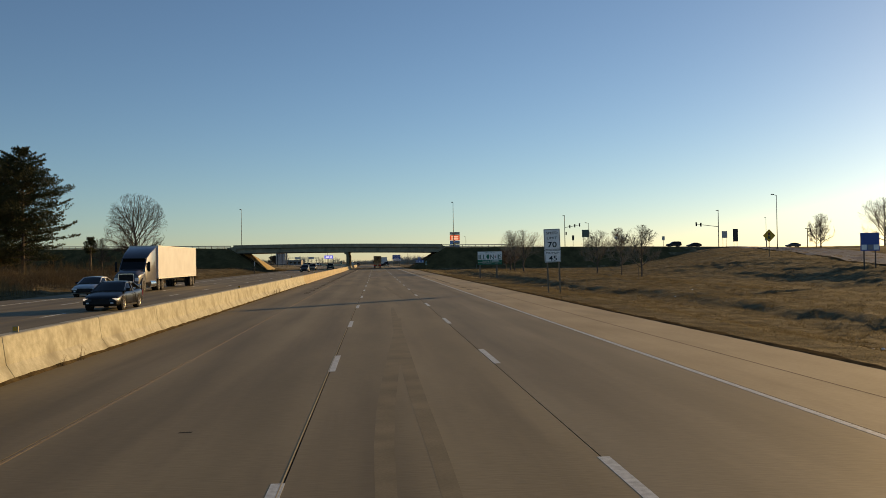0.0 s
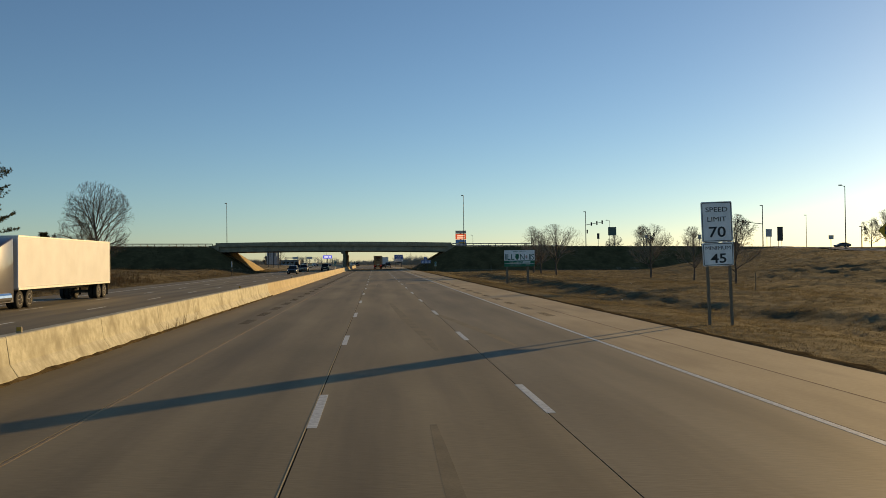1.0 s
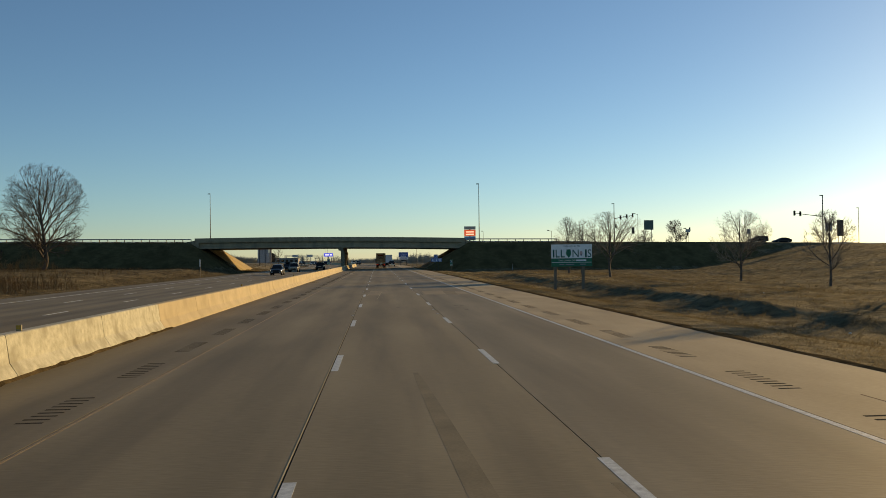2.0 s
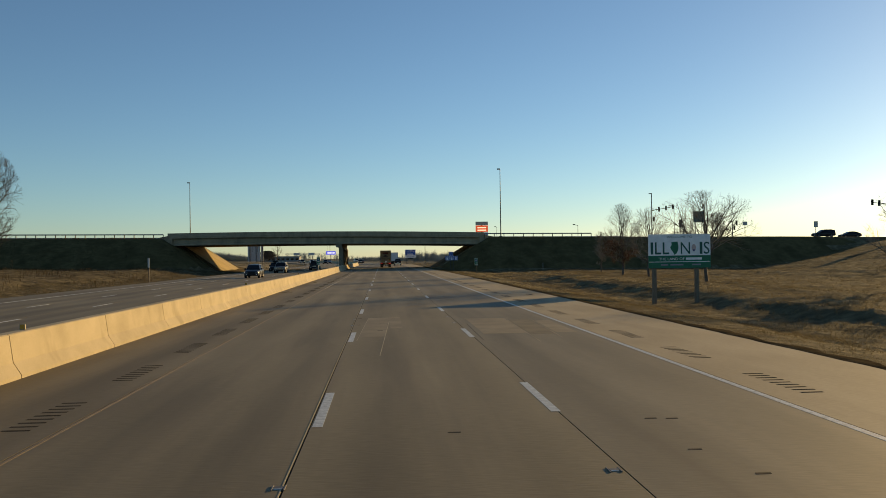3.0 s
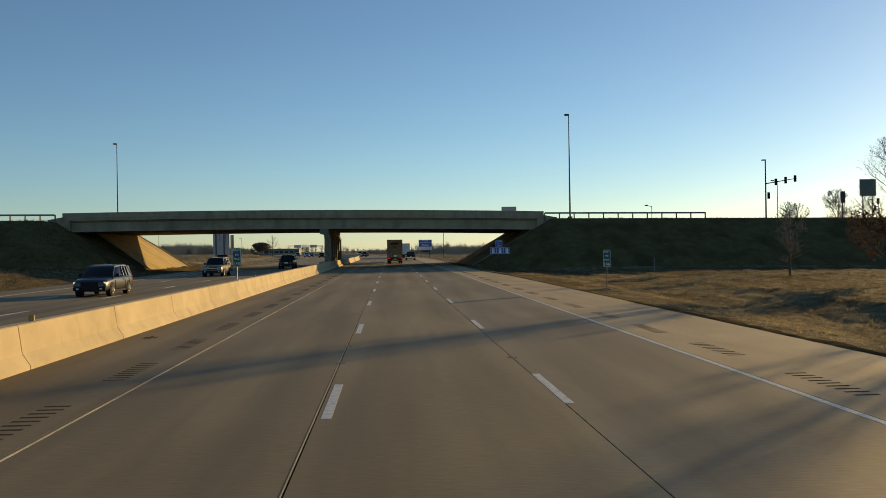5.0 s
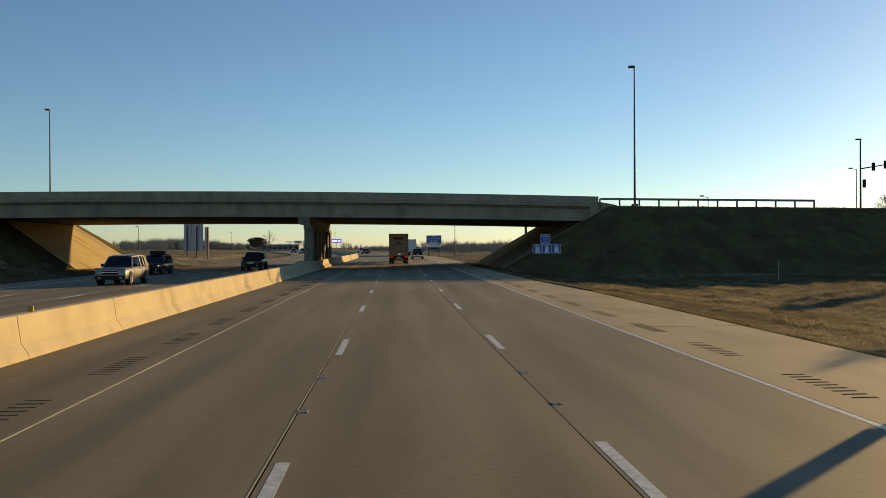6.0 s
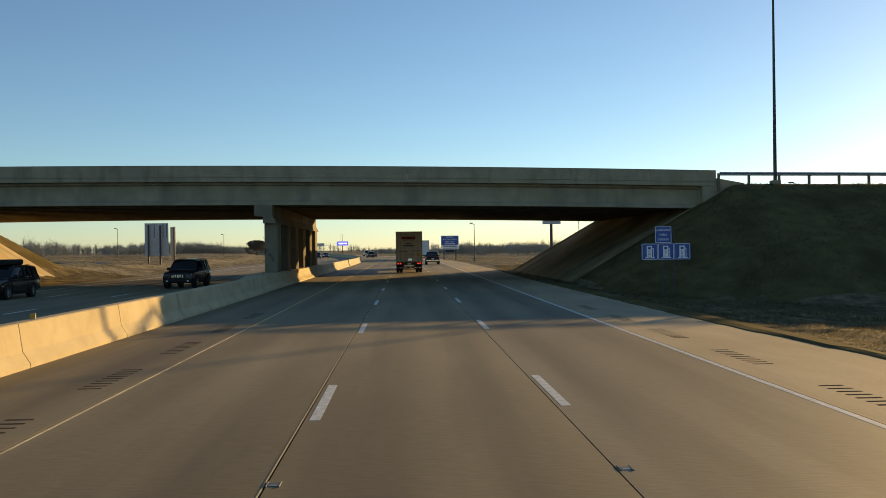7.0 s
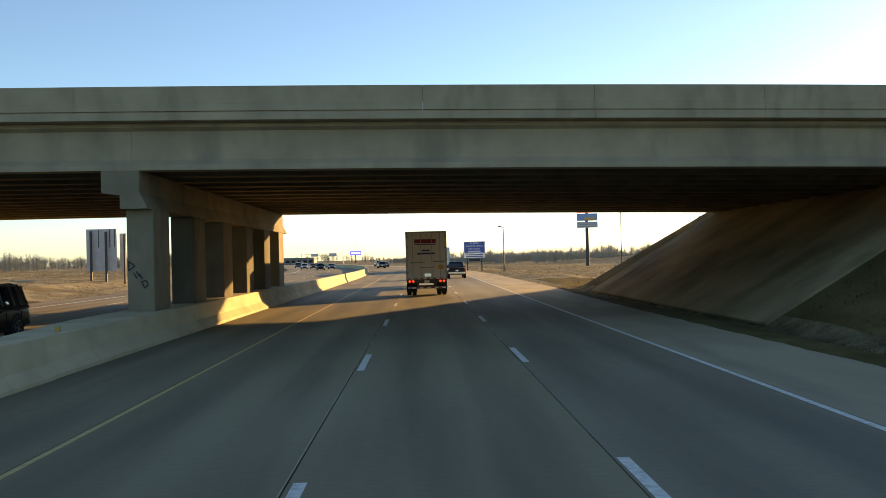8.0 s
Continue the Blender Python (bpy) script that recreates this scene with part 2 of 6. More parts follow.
def land(x, y):
    """Height of the ground."""
    y = np.asarray(y, float)
    x = np.asarray(x, float) - bend(y)
    base = np.interp(x + 0.8 * np.sin(y * 0.07) * sstep((x - 12) / 3), [-3000, -400, -60, -36, -30, -26.6, 9.3, 10.5, 12.2, 13.8, 15.4, 18.0, 20.2, 21.8, 30, 60, 400, 3000],
                     [3, 2.0, 0.5, 0.0, -0.4, -0.10, -0.10, -0.18, -0.30, -0.62, -0.98, -1.08, -0.86, -0.42, -0.35, -0.9, -1, 0])
    base = np.where((x > 10.5) & (x < 22), base + (0.28 * sstep((118 - y) / 30) + 0.85 * sstep((y - 296) / 14)) * np.interp(x, [10.5, 15.4, 18.0, 22], [0, 1, 1, 0]), base)
    base = np.where(x > 12, base + (0.34 - 0.02 * np.minimum(x - 12, 12) - base - 0.55) * 0.80 * sstep((y - 176) / 40) * sstep((330 - y) / 20) * (x < 60), base)
    base = base + np.where(x < -34, 0.6 * sstep((-34 - x) / 6) * sstep((y - 120) / 60), 0)
    edge, rise, wide = np.interp(y, RAMP_Y, RAMP_X), np.interp(y, RAMP_Y, RAMP_Z), np.interp(y, [70, 85, 127, 200], [8, 10, 34, 45])
    hill = np.maximum(rise - base, 0) * sstep((x - edge + wide) / wide) * sstep((700 - y) / 300)
    z = base + np.where(x > 20, hill, 0)
    wob = 0.06 * np.sin(x * 0.9 + 1.3 * np.sin(y * 0.31)) * np.sin(y * 0.55 + 1.1 * np.sin(x * 0.23)) + 0.16 * np.sin(x * 0.17 + 2 + np.sin(y * 0.05)) * np.sin(y * 0.083 + np.sin(x * 0.11))
    wob = wob + 0.11 * np.sin(x * 2.3 + 2.1 * np.sin(y * 0.7)) * np.sin(y * 1.4 + 1.7 * np.sin(x * 0.8))
    off = np.where(x > 0, x - ROAD_R, ROAD_L - x)
    z = z + wob * sstep((off - 0.3) / 7)
    dy = np.maximum(np.maximum(BRIDGE_Y0 - 2 - y, y - BRIDGE_Y1 - 2), 0) / 2.35
    dr = np.maximum(BRIDGE_X1 + 1.0 - x, 0) / 1.69
    dl = np.maximum(x - BRIDGE_X0 + 1.1, 0) / 1.53
    for d, top in ((dr, level(np.maximum(x, BRIDGE_X1))), (dl, level(np.minimum(x, BRIDGE_X0)))):
        fill = top - 0.12 - np.sqrt(dy * dy + d * d)
        z = np.where(off > 0, np.maximum(z, fill), z)
    return np.where(off > -0.01, z, -0.45)


def spread(*runs):
    out = []
    for a, b, n in runs:
        out += list(np.linspace(a, b, n, endpoint=False))
    return np.array(out + [runs[-1][1]])


gx = np.unique(np.round(np.concatenate([spread((-3000, -400, 14), (-400, -120, 24), (-120, -46, 50), (-46, -26.6, 24)), [-26.58], [9.28],
                                        spread((9.3, 60, 78), (60, 130, 56), (130, 400, 40), (400, 3000, 14))]), 3))
gy = spread((-300, -20, 24), (-20, 120, 100), (120, 320, 170), (320, 480, 50), (480, 900, 40), (900, 4500, 24))
X, Y = np.meshgrid(gx, gy)
X = X + bend(Y)
Z = land(X, Y)
nx, ny = len(gx), len(gy)
ids = np.arange(nx * ny).reshape(ny, nx)
quads = np.stack([ids[:-1, :-1], ids[:-1, 1:], ids[1:, 1:], ids[1:, :-1]], -1).reshape(-1, 4).tolist()
ground = new("ground", raw("ground", np.stack([X, Y, Z], -1).reshape(-1, 3).tolist(), quads, M_GRASS, True))
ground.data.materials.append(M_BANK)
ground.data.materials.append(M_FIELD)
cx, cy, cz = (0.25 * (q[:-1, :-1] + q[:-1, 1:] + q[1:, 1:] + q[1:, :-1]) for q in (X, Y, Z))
# faces of the banks, which take the shade-darkened material
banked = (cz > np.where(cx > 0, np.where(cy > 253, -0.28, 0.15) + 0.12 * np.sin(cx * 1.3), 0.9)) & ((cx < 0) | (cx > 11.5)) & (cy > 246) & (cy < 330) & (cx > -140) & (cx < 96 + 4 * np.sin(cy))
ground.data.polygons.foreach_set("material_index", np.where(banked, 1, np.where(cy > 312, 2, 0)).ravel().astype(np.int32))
tagged(ground, "dormant brown winter grass with a shallow ditch and banks", "ground", kind="structure")

# turf that has crept over the shoulder's edge beside the overpass
rings = []
for k in range(157):
    y = 226 + 0.5 * k
    e = float(np.interp(y, (226, 236, 242, 280, 297, 304), (9.32, 8.78, 8.64, 8.60, 8.95, 9.32))) + 0.04 * math.sin(y * 2.1 + math.sin(y * 0.9)) + 0.02 * math.sin(y * 5.3)
    rings.append([(e, y, -0.004), (e + 0.07, y, 0.022), (9.1 + 0.2 * (e > 9), y, 0.05), (9.62, y, 0.02), (9.62, y, -0.3), (e + 0.1, y, -0.3)])
part("turf_edge", sweep(bmesh.new(), rings), M_BANK, ground, "dark turf grown over the shoulder edge")

# ---- highway: slabs with open joints ----
road = tagged(new("road"), "worn brownish concrete motorway with three lanes each way", "road", kind="structure")
SEAMS = [ROAD_L, -23.6, -20.0, -16.4, -12.8, -9.2, -5.47, -1.96, 1.93, 5.605, ROAD_R]
# the two joints between the near lanes wander a little
WANDER = {-1.96: ((0, 60, 118, 165, 208, 260, 400), (-1.93, -1.92, -1.90, -1.98, -2.04, -2.02, -1.96)),
          1.93: ((0, 60, 118, 165, 208, 260, 400), (1.68, 1.76, 1.84, 1.70, 1.57, 1.68, 1.80))}


def seam(x, y):
    return float(np.interp(y, *WANDER[x])) if x in WANDER else x


RUN = [ROAD_Y0, 0, 30, 60, 90, 118, 140, 165, 186, 208, 234, 260, 300, 345] + list(range(355, 500, 10)) + [500, 700, 1200, ROAD_Y1]


def ribbon(name, x0, x1, z0, z1, material, label="", d0=0.0, d1=0.0):
    rings = [[(x + float(bend(y)), y, z) for x, z in ((seam(x0, y) + d0, z0), (seam(x1, y) + d1, z0), (seam(x1, y) + d1, z1), (seam(x0, y) + d0, z1))] for y in RUN]
    return part(name, sweep(bmesh.new(), rings), material, road, label)


for a, b in zip(SEAMS, SEAMS[1:]):
    side = a == ROAD_L or b == -9.2 or b == -5.47 or b == ROAD_R
    ribbon("shoulder_slab" if side else "lane_slab", a, b, -0.42, 0.0, M_SHOULDER if a > 5.3 else M_GREYLANE if a == 1.93 else M_LANE, d0=0.011 if a in WANDER else 0.008, d1=-0.013 if b == -1.96 else -0.008)
ribbon("joint_sealant", ROAD_L + 0.05, ROAD_R - 0.05, -0.3, -0.022, M_JOINT)
M_PALESEAM = mat("pale_seam_and_sunlit_joint_edge", (0.309, 0.257, 0.168), (0.515, 0.432, 0.290), 3.0, 0.9, 0.2, 40, stretch=(1, 0.25, 1))
# pale strip painted for the slab edge that catches the sun
ribbon("joint_edge", -1.96, -1.96, -0.005, 0.004, M_PALESEAM, "worn joint lip with its sunlit edge painted pale", d0=-0.028, d1=-0.014)
ribbon("edge_line", 5.46, 5.585, -0.004, 0.003, M_WHITE, "worn white edge line")
ribbon("edge_line", -5.44, -5.39, -0.004, 0.003, M_YELLOW, "faded yellow edge line")
part("edge_line", boxed(-5.43, -5.345, 240, 345, 0.0005, 0.0045), mat("clear_yellow_road_paint", (0.42, 0.285, 0.10), (0.66, 0.465, 0.19), 5, 0.6, 0.08, 60), road, "clear yellow edge line")
part("edge_line", boxed(-5.425, -5.388, 158, 239.9, 0.0005, 0.0045), mat("pale_yellow_road_paint", (0.30, 0.24, 0.14), (0.72, 0.64, 0.46), 2.5, 0.6, 0.08, 60, stretch=(1, 0.4, 1)), road, "pale yellow edge line")
ribbon("edge_line", -12.75, -12.62, -0.004, 0.003, M_YELLOW, "faded yellow edge line")
ribbon("edge_line", -23.58, -23.43, -0.004, 0.003, M_WHITE, "worn white edge line")
DASH = 12.192
dash_mesh = finish("lane_dash", boxed(-0.075, 0.075, 0, 3.05, -0.004, 0.003), M_WHITE)
for k in range(-3, 60):
    for x, y in ((-1.83, 5.4), (1.81, 6.1), (-16.25, 3.0), (-19.85, 3.4)):
        y += k * DASH
        if x == -1.83:
            x = float(np.interp(y, (5, 17, 55, 115, 214, 262, 350), (-1.99, -1.89, -1.84, -1.79, -1.885, -1.88, -1.83)))
        elif x == 1.81:
            x = float(np.interp(y, (5, 17, 115, 214, 262, 350), (1.71, 1.79, 1.79, 1.755, 1.80, 1.81)))
        shared("lane_dash", dash_mesh, road, along(x, y))

# ---- median barrier, cast in segments ----
barrier = tagged(new("median_barrier"), "sunlit weathered concrete median barrier cast in segments", "barrier", kind="structure")


def barrier_outline(front, h=0.92, back=None):
    back = front - 0.80 if back is None else back
    return [(front, 0), (front, 0.08), (front - 0.16, 0.33), (front - 0.24, h - 0.02), (front - 0.27, h), (back + 0.27, h), (back + 0.24, h - 0.02), (back + 0.16, 0.33), (back, 0.08), (back, 0)]


seg_bm = bmesh.new()
prism(seg_bm, barrier_outline(-8.34), 0.012, 6.08)
seg_mesh = finish("barrier_segment", seg_bm, M_BARRIER)
old_mesh = seg_mesh.copy()
old_mesh.materials[0] = M_OLDBARRIER
for k in range(-12, 110):
    y = k * 6.1 + 5.2
    if not 255.3 < y < 304:
        m = along(-8.34, y) @ pose(8.34, 0, 0)
        if 328 < y < 334.5:
            m = m @ Matrix.Diagonal((1, 0.74, 1, 1))
        shared("barrier_segment", old_mesh if y < 85 else seg_mesh, barrier, m)

# ---- overpass ----
bridge = tagged(new("overpass_bridge"), "grey concrete highway overpass with beams on a columned pier", "bridge", kind="structure")


def beam_along_x(name, outline, x0, x1, material, n=14, y=0.0, label=""):
    """An outline in y and z (z below the parapet's top), drawn along the bridge's gentle crest."""
    rings = []
    for i in range(n + 1):
        x = x0 + (x1 - x0) * i / n
        rings.append([(x, y + a, crown(x) + b) for a, b in outline])
    return part(name, sweep(bmesh.new(), rings), material, bridge, label)


# deck and its two parapets in panels
beam_along_x("deck", [(BRIDGE_Y0 + 0.07, -0.84), (BRIDGE_Y1 - 0.07, -0.84), (BRIDGE_Y1 - 0.07, -1.09), (BRIDGE_Y0 + 0.07, -1.09)], BRIDGE_X0, BRIDGE_X1, M_BRIDGE)
panel = [(0, 0), (0, -0.55), (-0.03, -0.57), (-0.03, -0.79), (0.03, -0.79), (0.03, -0.84), (-0.05, -0.84), (-0.05, -1.08), (0.06, -1.08), (0.06, -0.835), (0.42, -0.835), (0.42, -0.60), (0.26, -0.4), (0.24, 0)]
for mirror, y in ((1, BRIDGE_Y0), (-1, BRIDGE_Y1)):
    out = [(a * mirror, b) for a, b in panel]
    core = [(a * mirror, b) for a, b in ((0.06, -0.03), (0.06, -0.50), (0.19, -0.50), (0.19, -0.03))]
    beam_along_x("joint_filler", core, BRIDGE_X0 + 0.05, BRIDGE_X1 - 0.05, M_JOINT, 14, y)
    x, e = BRIDGE_X0, BRIDGE_X0 + 0.97
    while x < BRIDGE_X1 - 1:
        beam_along_x("parapet_panel", out, x + 0.004, e - 0.004, M_BRIDGE, 3, y)
        x, e = e, min(e + 5.5, BRIDGE_X1)
# beams
SPANS = ((BRIDGE_X0 + 0.9, -9.755), (-9.745, BRIDGE_X1 - 0.9))
ibeam = [(-0.30, 0), (0.30, 0), (0.30, -0.12), (0.10, -0.22), (0.10, -1.15), (0.31, -1.32), (0.31, -1.50), (-0.31, -1.50), (-0.31, -1.32), (-0.10, -1.15), (-0.10, -0.22), (-0.30, -0.12)]
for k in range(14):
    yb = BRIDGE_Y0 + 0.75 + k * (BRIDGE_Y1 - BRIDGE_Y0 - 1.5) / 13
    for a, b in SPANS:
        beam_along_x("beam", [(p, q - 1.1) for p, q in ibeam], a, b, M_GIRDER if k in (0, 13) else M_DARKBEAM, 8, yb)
# pier: cap, columns, crash wall
PX = -9.75
zc = crown(PX) - 2.61
cap = bmesh.new()
prism(cap, [(PX - 0.90, zc), (PX + 0.30, zc), (PX + 0.30, zc - 0.70), (PX + 0.57, zc - 1.22), (PX - 0.32, zc - 1.22), (PX - 0.32, zc - 0.78), (PX - 0.90, zc - 0.70)], BRIDGE_Y0 + 0.35, BRIDGE_Y1 - 0.35)
part("pier_cap", cap, M_PIER, bridge)
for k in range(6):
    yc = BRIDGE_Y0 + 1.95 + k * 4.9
    # inner columns take the darkest tone, painted for the shade between them
    part("pier_column", boxed(PX - 0.32, PX + 0.56, yc - 1.05, yc + 0.72, 0.3, zc - 1.2, 0.05, 2), M_PIER if k in (0, 5) else M_SHADEPIER, bridge)
wall = bmesh.new()
prism(wall, [(-8.42, 0), (-8.44, 0.1), (-8.70, 0.35), (-8.86, 0.88), (-10.5, 0.88), (-10.6, 0.35), (-10.95, 0.1), (-11.0, 0)], 267.2, 300.9)
part("crash_wall", wall, M_BARRIER, bridge)
flare = bmesh.new()
sweep(flare, [[(x, 255.3, z) for x, z in barrier_outline(-8.34)],
              [(x, 267.19, z) for x, z in ((-8.42, 0), (-8.42, 0.1), (-8.68, 0.35), (-8.84, 0.86), (-8.88, 0.88), (-10.48, 0.88), (-10.52, 0.86), (-10.6, 0.35), (-11, 0.1), (-11, 0))]])
part("barrier_flare", flare, M_BARRIER, bridge)
flare = bmesh.new()
sweep(flare, [[(x, 300.91, z) for x, z in ((-8.42, 0), (-8.42, 0.1), (-8.68, 0.35), (-8.84, 0.86), (-8.88, 0.88), (-10.48, 0.88), (-10.52, 0.86), (-10.6, 0.35), (-11, 0.1), (-11, 0))],
              [(x, 304.1, z) for x, z in barrier_outline(-8.34)]])
part("barrier_flare", flare, M_BARRIER, bridge)
# abutments, wing walls, paved slopes
for s, xe, run in ((1, BRIDGE_X1, 1.69), (-1, BRIDGE_X0, 1.53)):
    top = crown(xe)
    a, b = sorted((xe - s * 1.1, xe + s * 0.2))
    part("abutment", boxed(a, b, BRIDGE_Y0 + 0.45, BRIDGE_Y1 - 0.45, top - 4.2, top - 1.1), M_BRIDGE, bridge)
    for y0, y1 in ((BRIDGE_Y0 - 0.06, BRIDGE_Y0 + 0.44), (BRIDGE_Y1 - 0.44, BRIDGE_Y1 + 0.06)):
        w = bmesh.new()
        xs = [xe - s * 0.96, xe + s * 0.02, xe + s * 1.9]
        prism(w, [(xs[0], top - 1.095), (xs[0], top - 2.9), (xs[1], top - 3.2), (xs[2], top - 1.6), (xs[2], top - 0.9), (xs[1] + s * 0.02, top - 0.55), (xs[1], top - 1.095)], y0, y1)
        part("wing_wall", w, M_BRIDGE, bridge)
    foot = xe + s * 1.0 - s * run * (float(level(xe)) - 0.12 + 0.05)
    head = xe - s * 1.0
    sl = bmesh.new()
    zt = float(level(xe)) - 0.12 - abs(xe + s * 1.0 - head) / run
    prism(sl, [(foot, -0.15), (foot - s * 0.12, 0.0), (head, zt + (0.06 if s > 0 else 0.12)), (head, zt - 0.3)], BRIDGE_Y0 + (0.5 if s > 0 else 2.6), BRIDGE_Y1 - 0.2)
    # the unlit slopes are darkened by colour
    part("slope_paving", sl, M_SHADEPAVE if s > 0 else M_DARKSLOPE, bridge, "slope paving with shade put into its colour")
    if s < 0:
        # paler paving towards the far edge, the sunlight put into its colour
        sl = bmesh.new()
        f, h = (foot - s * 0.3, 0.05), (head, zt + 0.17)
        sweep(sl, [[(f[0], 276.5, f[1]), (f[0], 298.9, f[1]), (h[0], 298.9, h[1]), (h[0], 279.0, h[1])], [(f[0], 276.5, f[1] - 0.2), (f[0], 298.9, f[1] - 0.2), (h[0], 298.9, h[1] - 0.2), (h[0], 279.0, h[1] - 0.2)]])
        part("slope_paving", sl, M_PAVING, bridge, "concrete slope paving with sunlight put into its colour")

# crossing road on its banks, and the ramp on the hill
def drape(name, rows, half, lift, material, label):
    bm = bmesh.new()
    rings = []
    for i, (x, y) in enumerate(rows):
        x2, y2 = rows[min(i + 1, len(rows) - 1)]
        x1, y1 = rows[max(i - 1, 0)]
        d = Vector((x2 - x1, y2 - y1)).normalized()
        ring = []
        for k in range(-3, 4):
            px, py = x + d.y * half * k / 3, y - d.x * half * k / 3
            ring.append((px, py, float(land(px, py)) + lift))
        rings.append(ring)
    sweep(bm, rings, closed=False, caps=False)
    bmesh.ops.solidify(bm, geom=bm.faces[:], thickness=0.25)
    ob = new(name, finish(name, bm, material))
    return tagged(ob, label, "road", kind="structure")


drape("crossing_road", [(x, 285) for x in np.linspace(21.5, 400, 60)], 13.5, 0.06, M_ASPHALT, "grey asphalt road on top of the embankment")
drape("crossing_road", [(x, 285) for x in np.linspace(-46, -400, 40)], 13.5, 0.06, M_ASPHALT, "grey asphalt road on top of the embankment")
drape("ramp_road", [(float(np.interp(v, RAMP_Y, RAMP_X)) + 6.0, float(v)) for v in np.linspace(272, 32, 60)], 5.6, 0.10, M_ASPHALT,
      "grey asphalt slip road on the grassy hill")

# ---- paints and finishes of the things ----
P_WHITE = plain("white_sign_sheeting", (0.90, 0.90, 0.87), 0.45)
P_BLACK = plain("black_sign_lettering", (0.02, 0.02, 0.02), 0.5)
P_GREEN = plain("green_sign_sheeting", (0.008, 0.17, 0.095), 0.5, spec=0.2)
P_DKGREEN = plain("dark_green_print", (0.01, 0.10, 0.07), 0.5)
P_BLUE = plain("blue_sign_sheeting", (0.02, 0.10, 0.36), 0.4)
P_SIGNYEL = plain("yellow_sign_sheeting", (0.80, 0.42, 0.03), 0.4)
P_RED = plain("red_print", (0.27, 0.015, 0.03), 0.6)
P_NAVY = plain("navy_print", (0.03, 0.05, 0.20), 0.5)
P_GREYPRINT = plain("grey_print", (0.25, 0.26, 0.28), 0.6)
P_ORANGE = plain("orange_placard", (0.75, 0.38, 0.05), 0.5)
M_ALU = mat("bare_aluminium_sign_back", (0.42, 0.42, 0.41), (0.58, 0.58, 0.56), 2.0, 0.55, 0.02, 20, metal=0.15, object_space=True)
M_POST = mat("weathered_timber_post", (0.13, 0.10, 0.07), (0.25, 0.20, 0.14), 5, 0.85, 0.3, 30, stretch=(6, 6, 0.6), object_space=True)
M_RUBBER = mat("tyre_rubber", (0.012, 0.012, 0.012), (0.035, 0.034, 0.032), 8, 0.85, 0.1, 40, object_space=True)
M_RIM = mat("cast_wheel_metal", (0.24, 0.24, 0.24), (0.36, 0.36, 0.355), 6, 0.4, 0.0, 20, metal=0.9, object_space=True)
M_DARKRIM = mat("dirty_steel_wheel", (0.10, 0.10, 0.10), (0.22, 0.21, 0.20), 6, 0.6, 0.05, 20, metal=0.4, object_space=True)
M_PLASTIC = mat("black_trim_plastic", (0.012, 0.012, 0.013), (0.03, 0.03, 0.03), 6, 0.7, 0.0, 30, object_space=True, spec=0.1)
M_CHROME = plain("chrome", (0.75, 0.75, 0.76), 0.15, 1.0)
M_TRAILER = mat("white_trailer_panel", (0.60, 0.60, 0.58), (0.71, 0.71, 0.685), 0.8, 0.45, 0.02, 25, stain=(0.50, 0.48, 0.43), stain_scale=0.5,
                stain_stretch=(1, 0.6, 0.6), stain_at=(0.55, 0.9), object_space=True)
M_HEAD = plain("headlamp_lens", (0.75, 0.78, 0.80), 0.1, 0.0, 0.0, 1.0)
M_HEADLIT = plain("lit_headlamp", (1.0, 0.95, 0.85), 0.2, 0.0, 0.5)
M_TAIL = plain("red_tail_lens", (0.35, 0.01, 0.01), 0.2, 0.0, 0.0, 0.8)
M_TAILLIT = plain("lit_red_tail_lamp", (1.0, 0.05, 0.03), 0.3, 0.0, 1.1)
M_TWIG = mat("grey_brown_bark", (0.07, 0.055, 0.042), (0.16, 0.125, 0.095), 3, 0.9, 0.3, 20, object_space=True)
M_PALEBARK = mat("pale_grey_bark", (0.18, 0.145, 0.108), (0.33, 0.27, 0.20), 3, 0.9, 0.3, 20, object_space=True)
M_NEEDLE = mat("pine_needles", (0.04, 0.046, 0.018), (0.125, 0.118, 0.052), 0.6, 0.8, 0.0, 5, object_space=True, spec=0.2)
M_DEADLEAF = mat("clinging_russet_leaves", (0.045, 0.021, 0.011), (0.105, 0.048, 0.023), 1.5, 0.85, 0.0, 8, object_space=True)
M_BRUSH = mat("dry_weed_stems", (0.165, 0.110, 0.053), (0.350, 0.242, 0.122), 0.3, 0.9, 0.0, 6, spec=0.1)
M_BLADE = mat("straw_grass_blades", (0.095, 0.074, 0.039), (0.275, 0.215, 0.120), 0.25, 0.9, 0.0, 5, spec=0.05)
# darker blades: bank shade in the colour, and dead turf on the verge
M_BANKBLADE = mat("dead_and_shaded_grass_blades", (0.062, 0.046, 0.021), (0.155, 0.117, 0.058), 0.25, 0.9, 0.0, 5, spec=0.03)
M_STRAW = mat("bleached_straw_blades", (0.27, 0.215, 0.118), (0.58, 0.475, 0.29), 0.6, 0.85, 0.0, 5, spec=0.05)
M_LITTER = plain("white_litter", (0.75, 0.75, 0.72), 0.6)


def see_through(m, share=0.38):
    """Thin dry blades let some light through."""
    t, L = m.node_tree, m.node_tree.links
    b = t.nodes["Principled BSDF"]
    tr = t.nodes.new("ShaderNodeBsdfTranslucent")
    L.new(b.inputs["Base Color"].links[0].from_socket, tr.inputs["Color"])
    mx = t.nodes.new("ShaderNodeMixShader")
    mx.inputs[0].default_value = share
    L.new(b.outputs[0], mx.inputs[1])
    L.new(tr.outputs[0], mx.inputs[2])
    L.new(mx.outputs[0], t.nodes["Material Output"].inputs["Surface"])


for m in (M_BLADE, M_STRAW, M_BANKBLADE, M_BRUSH, M_DEADLEAF):
    see_through(m)


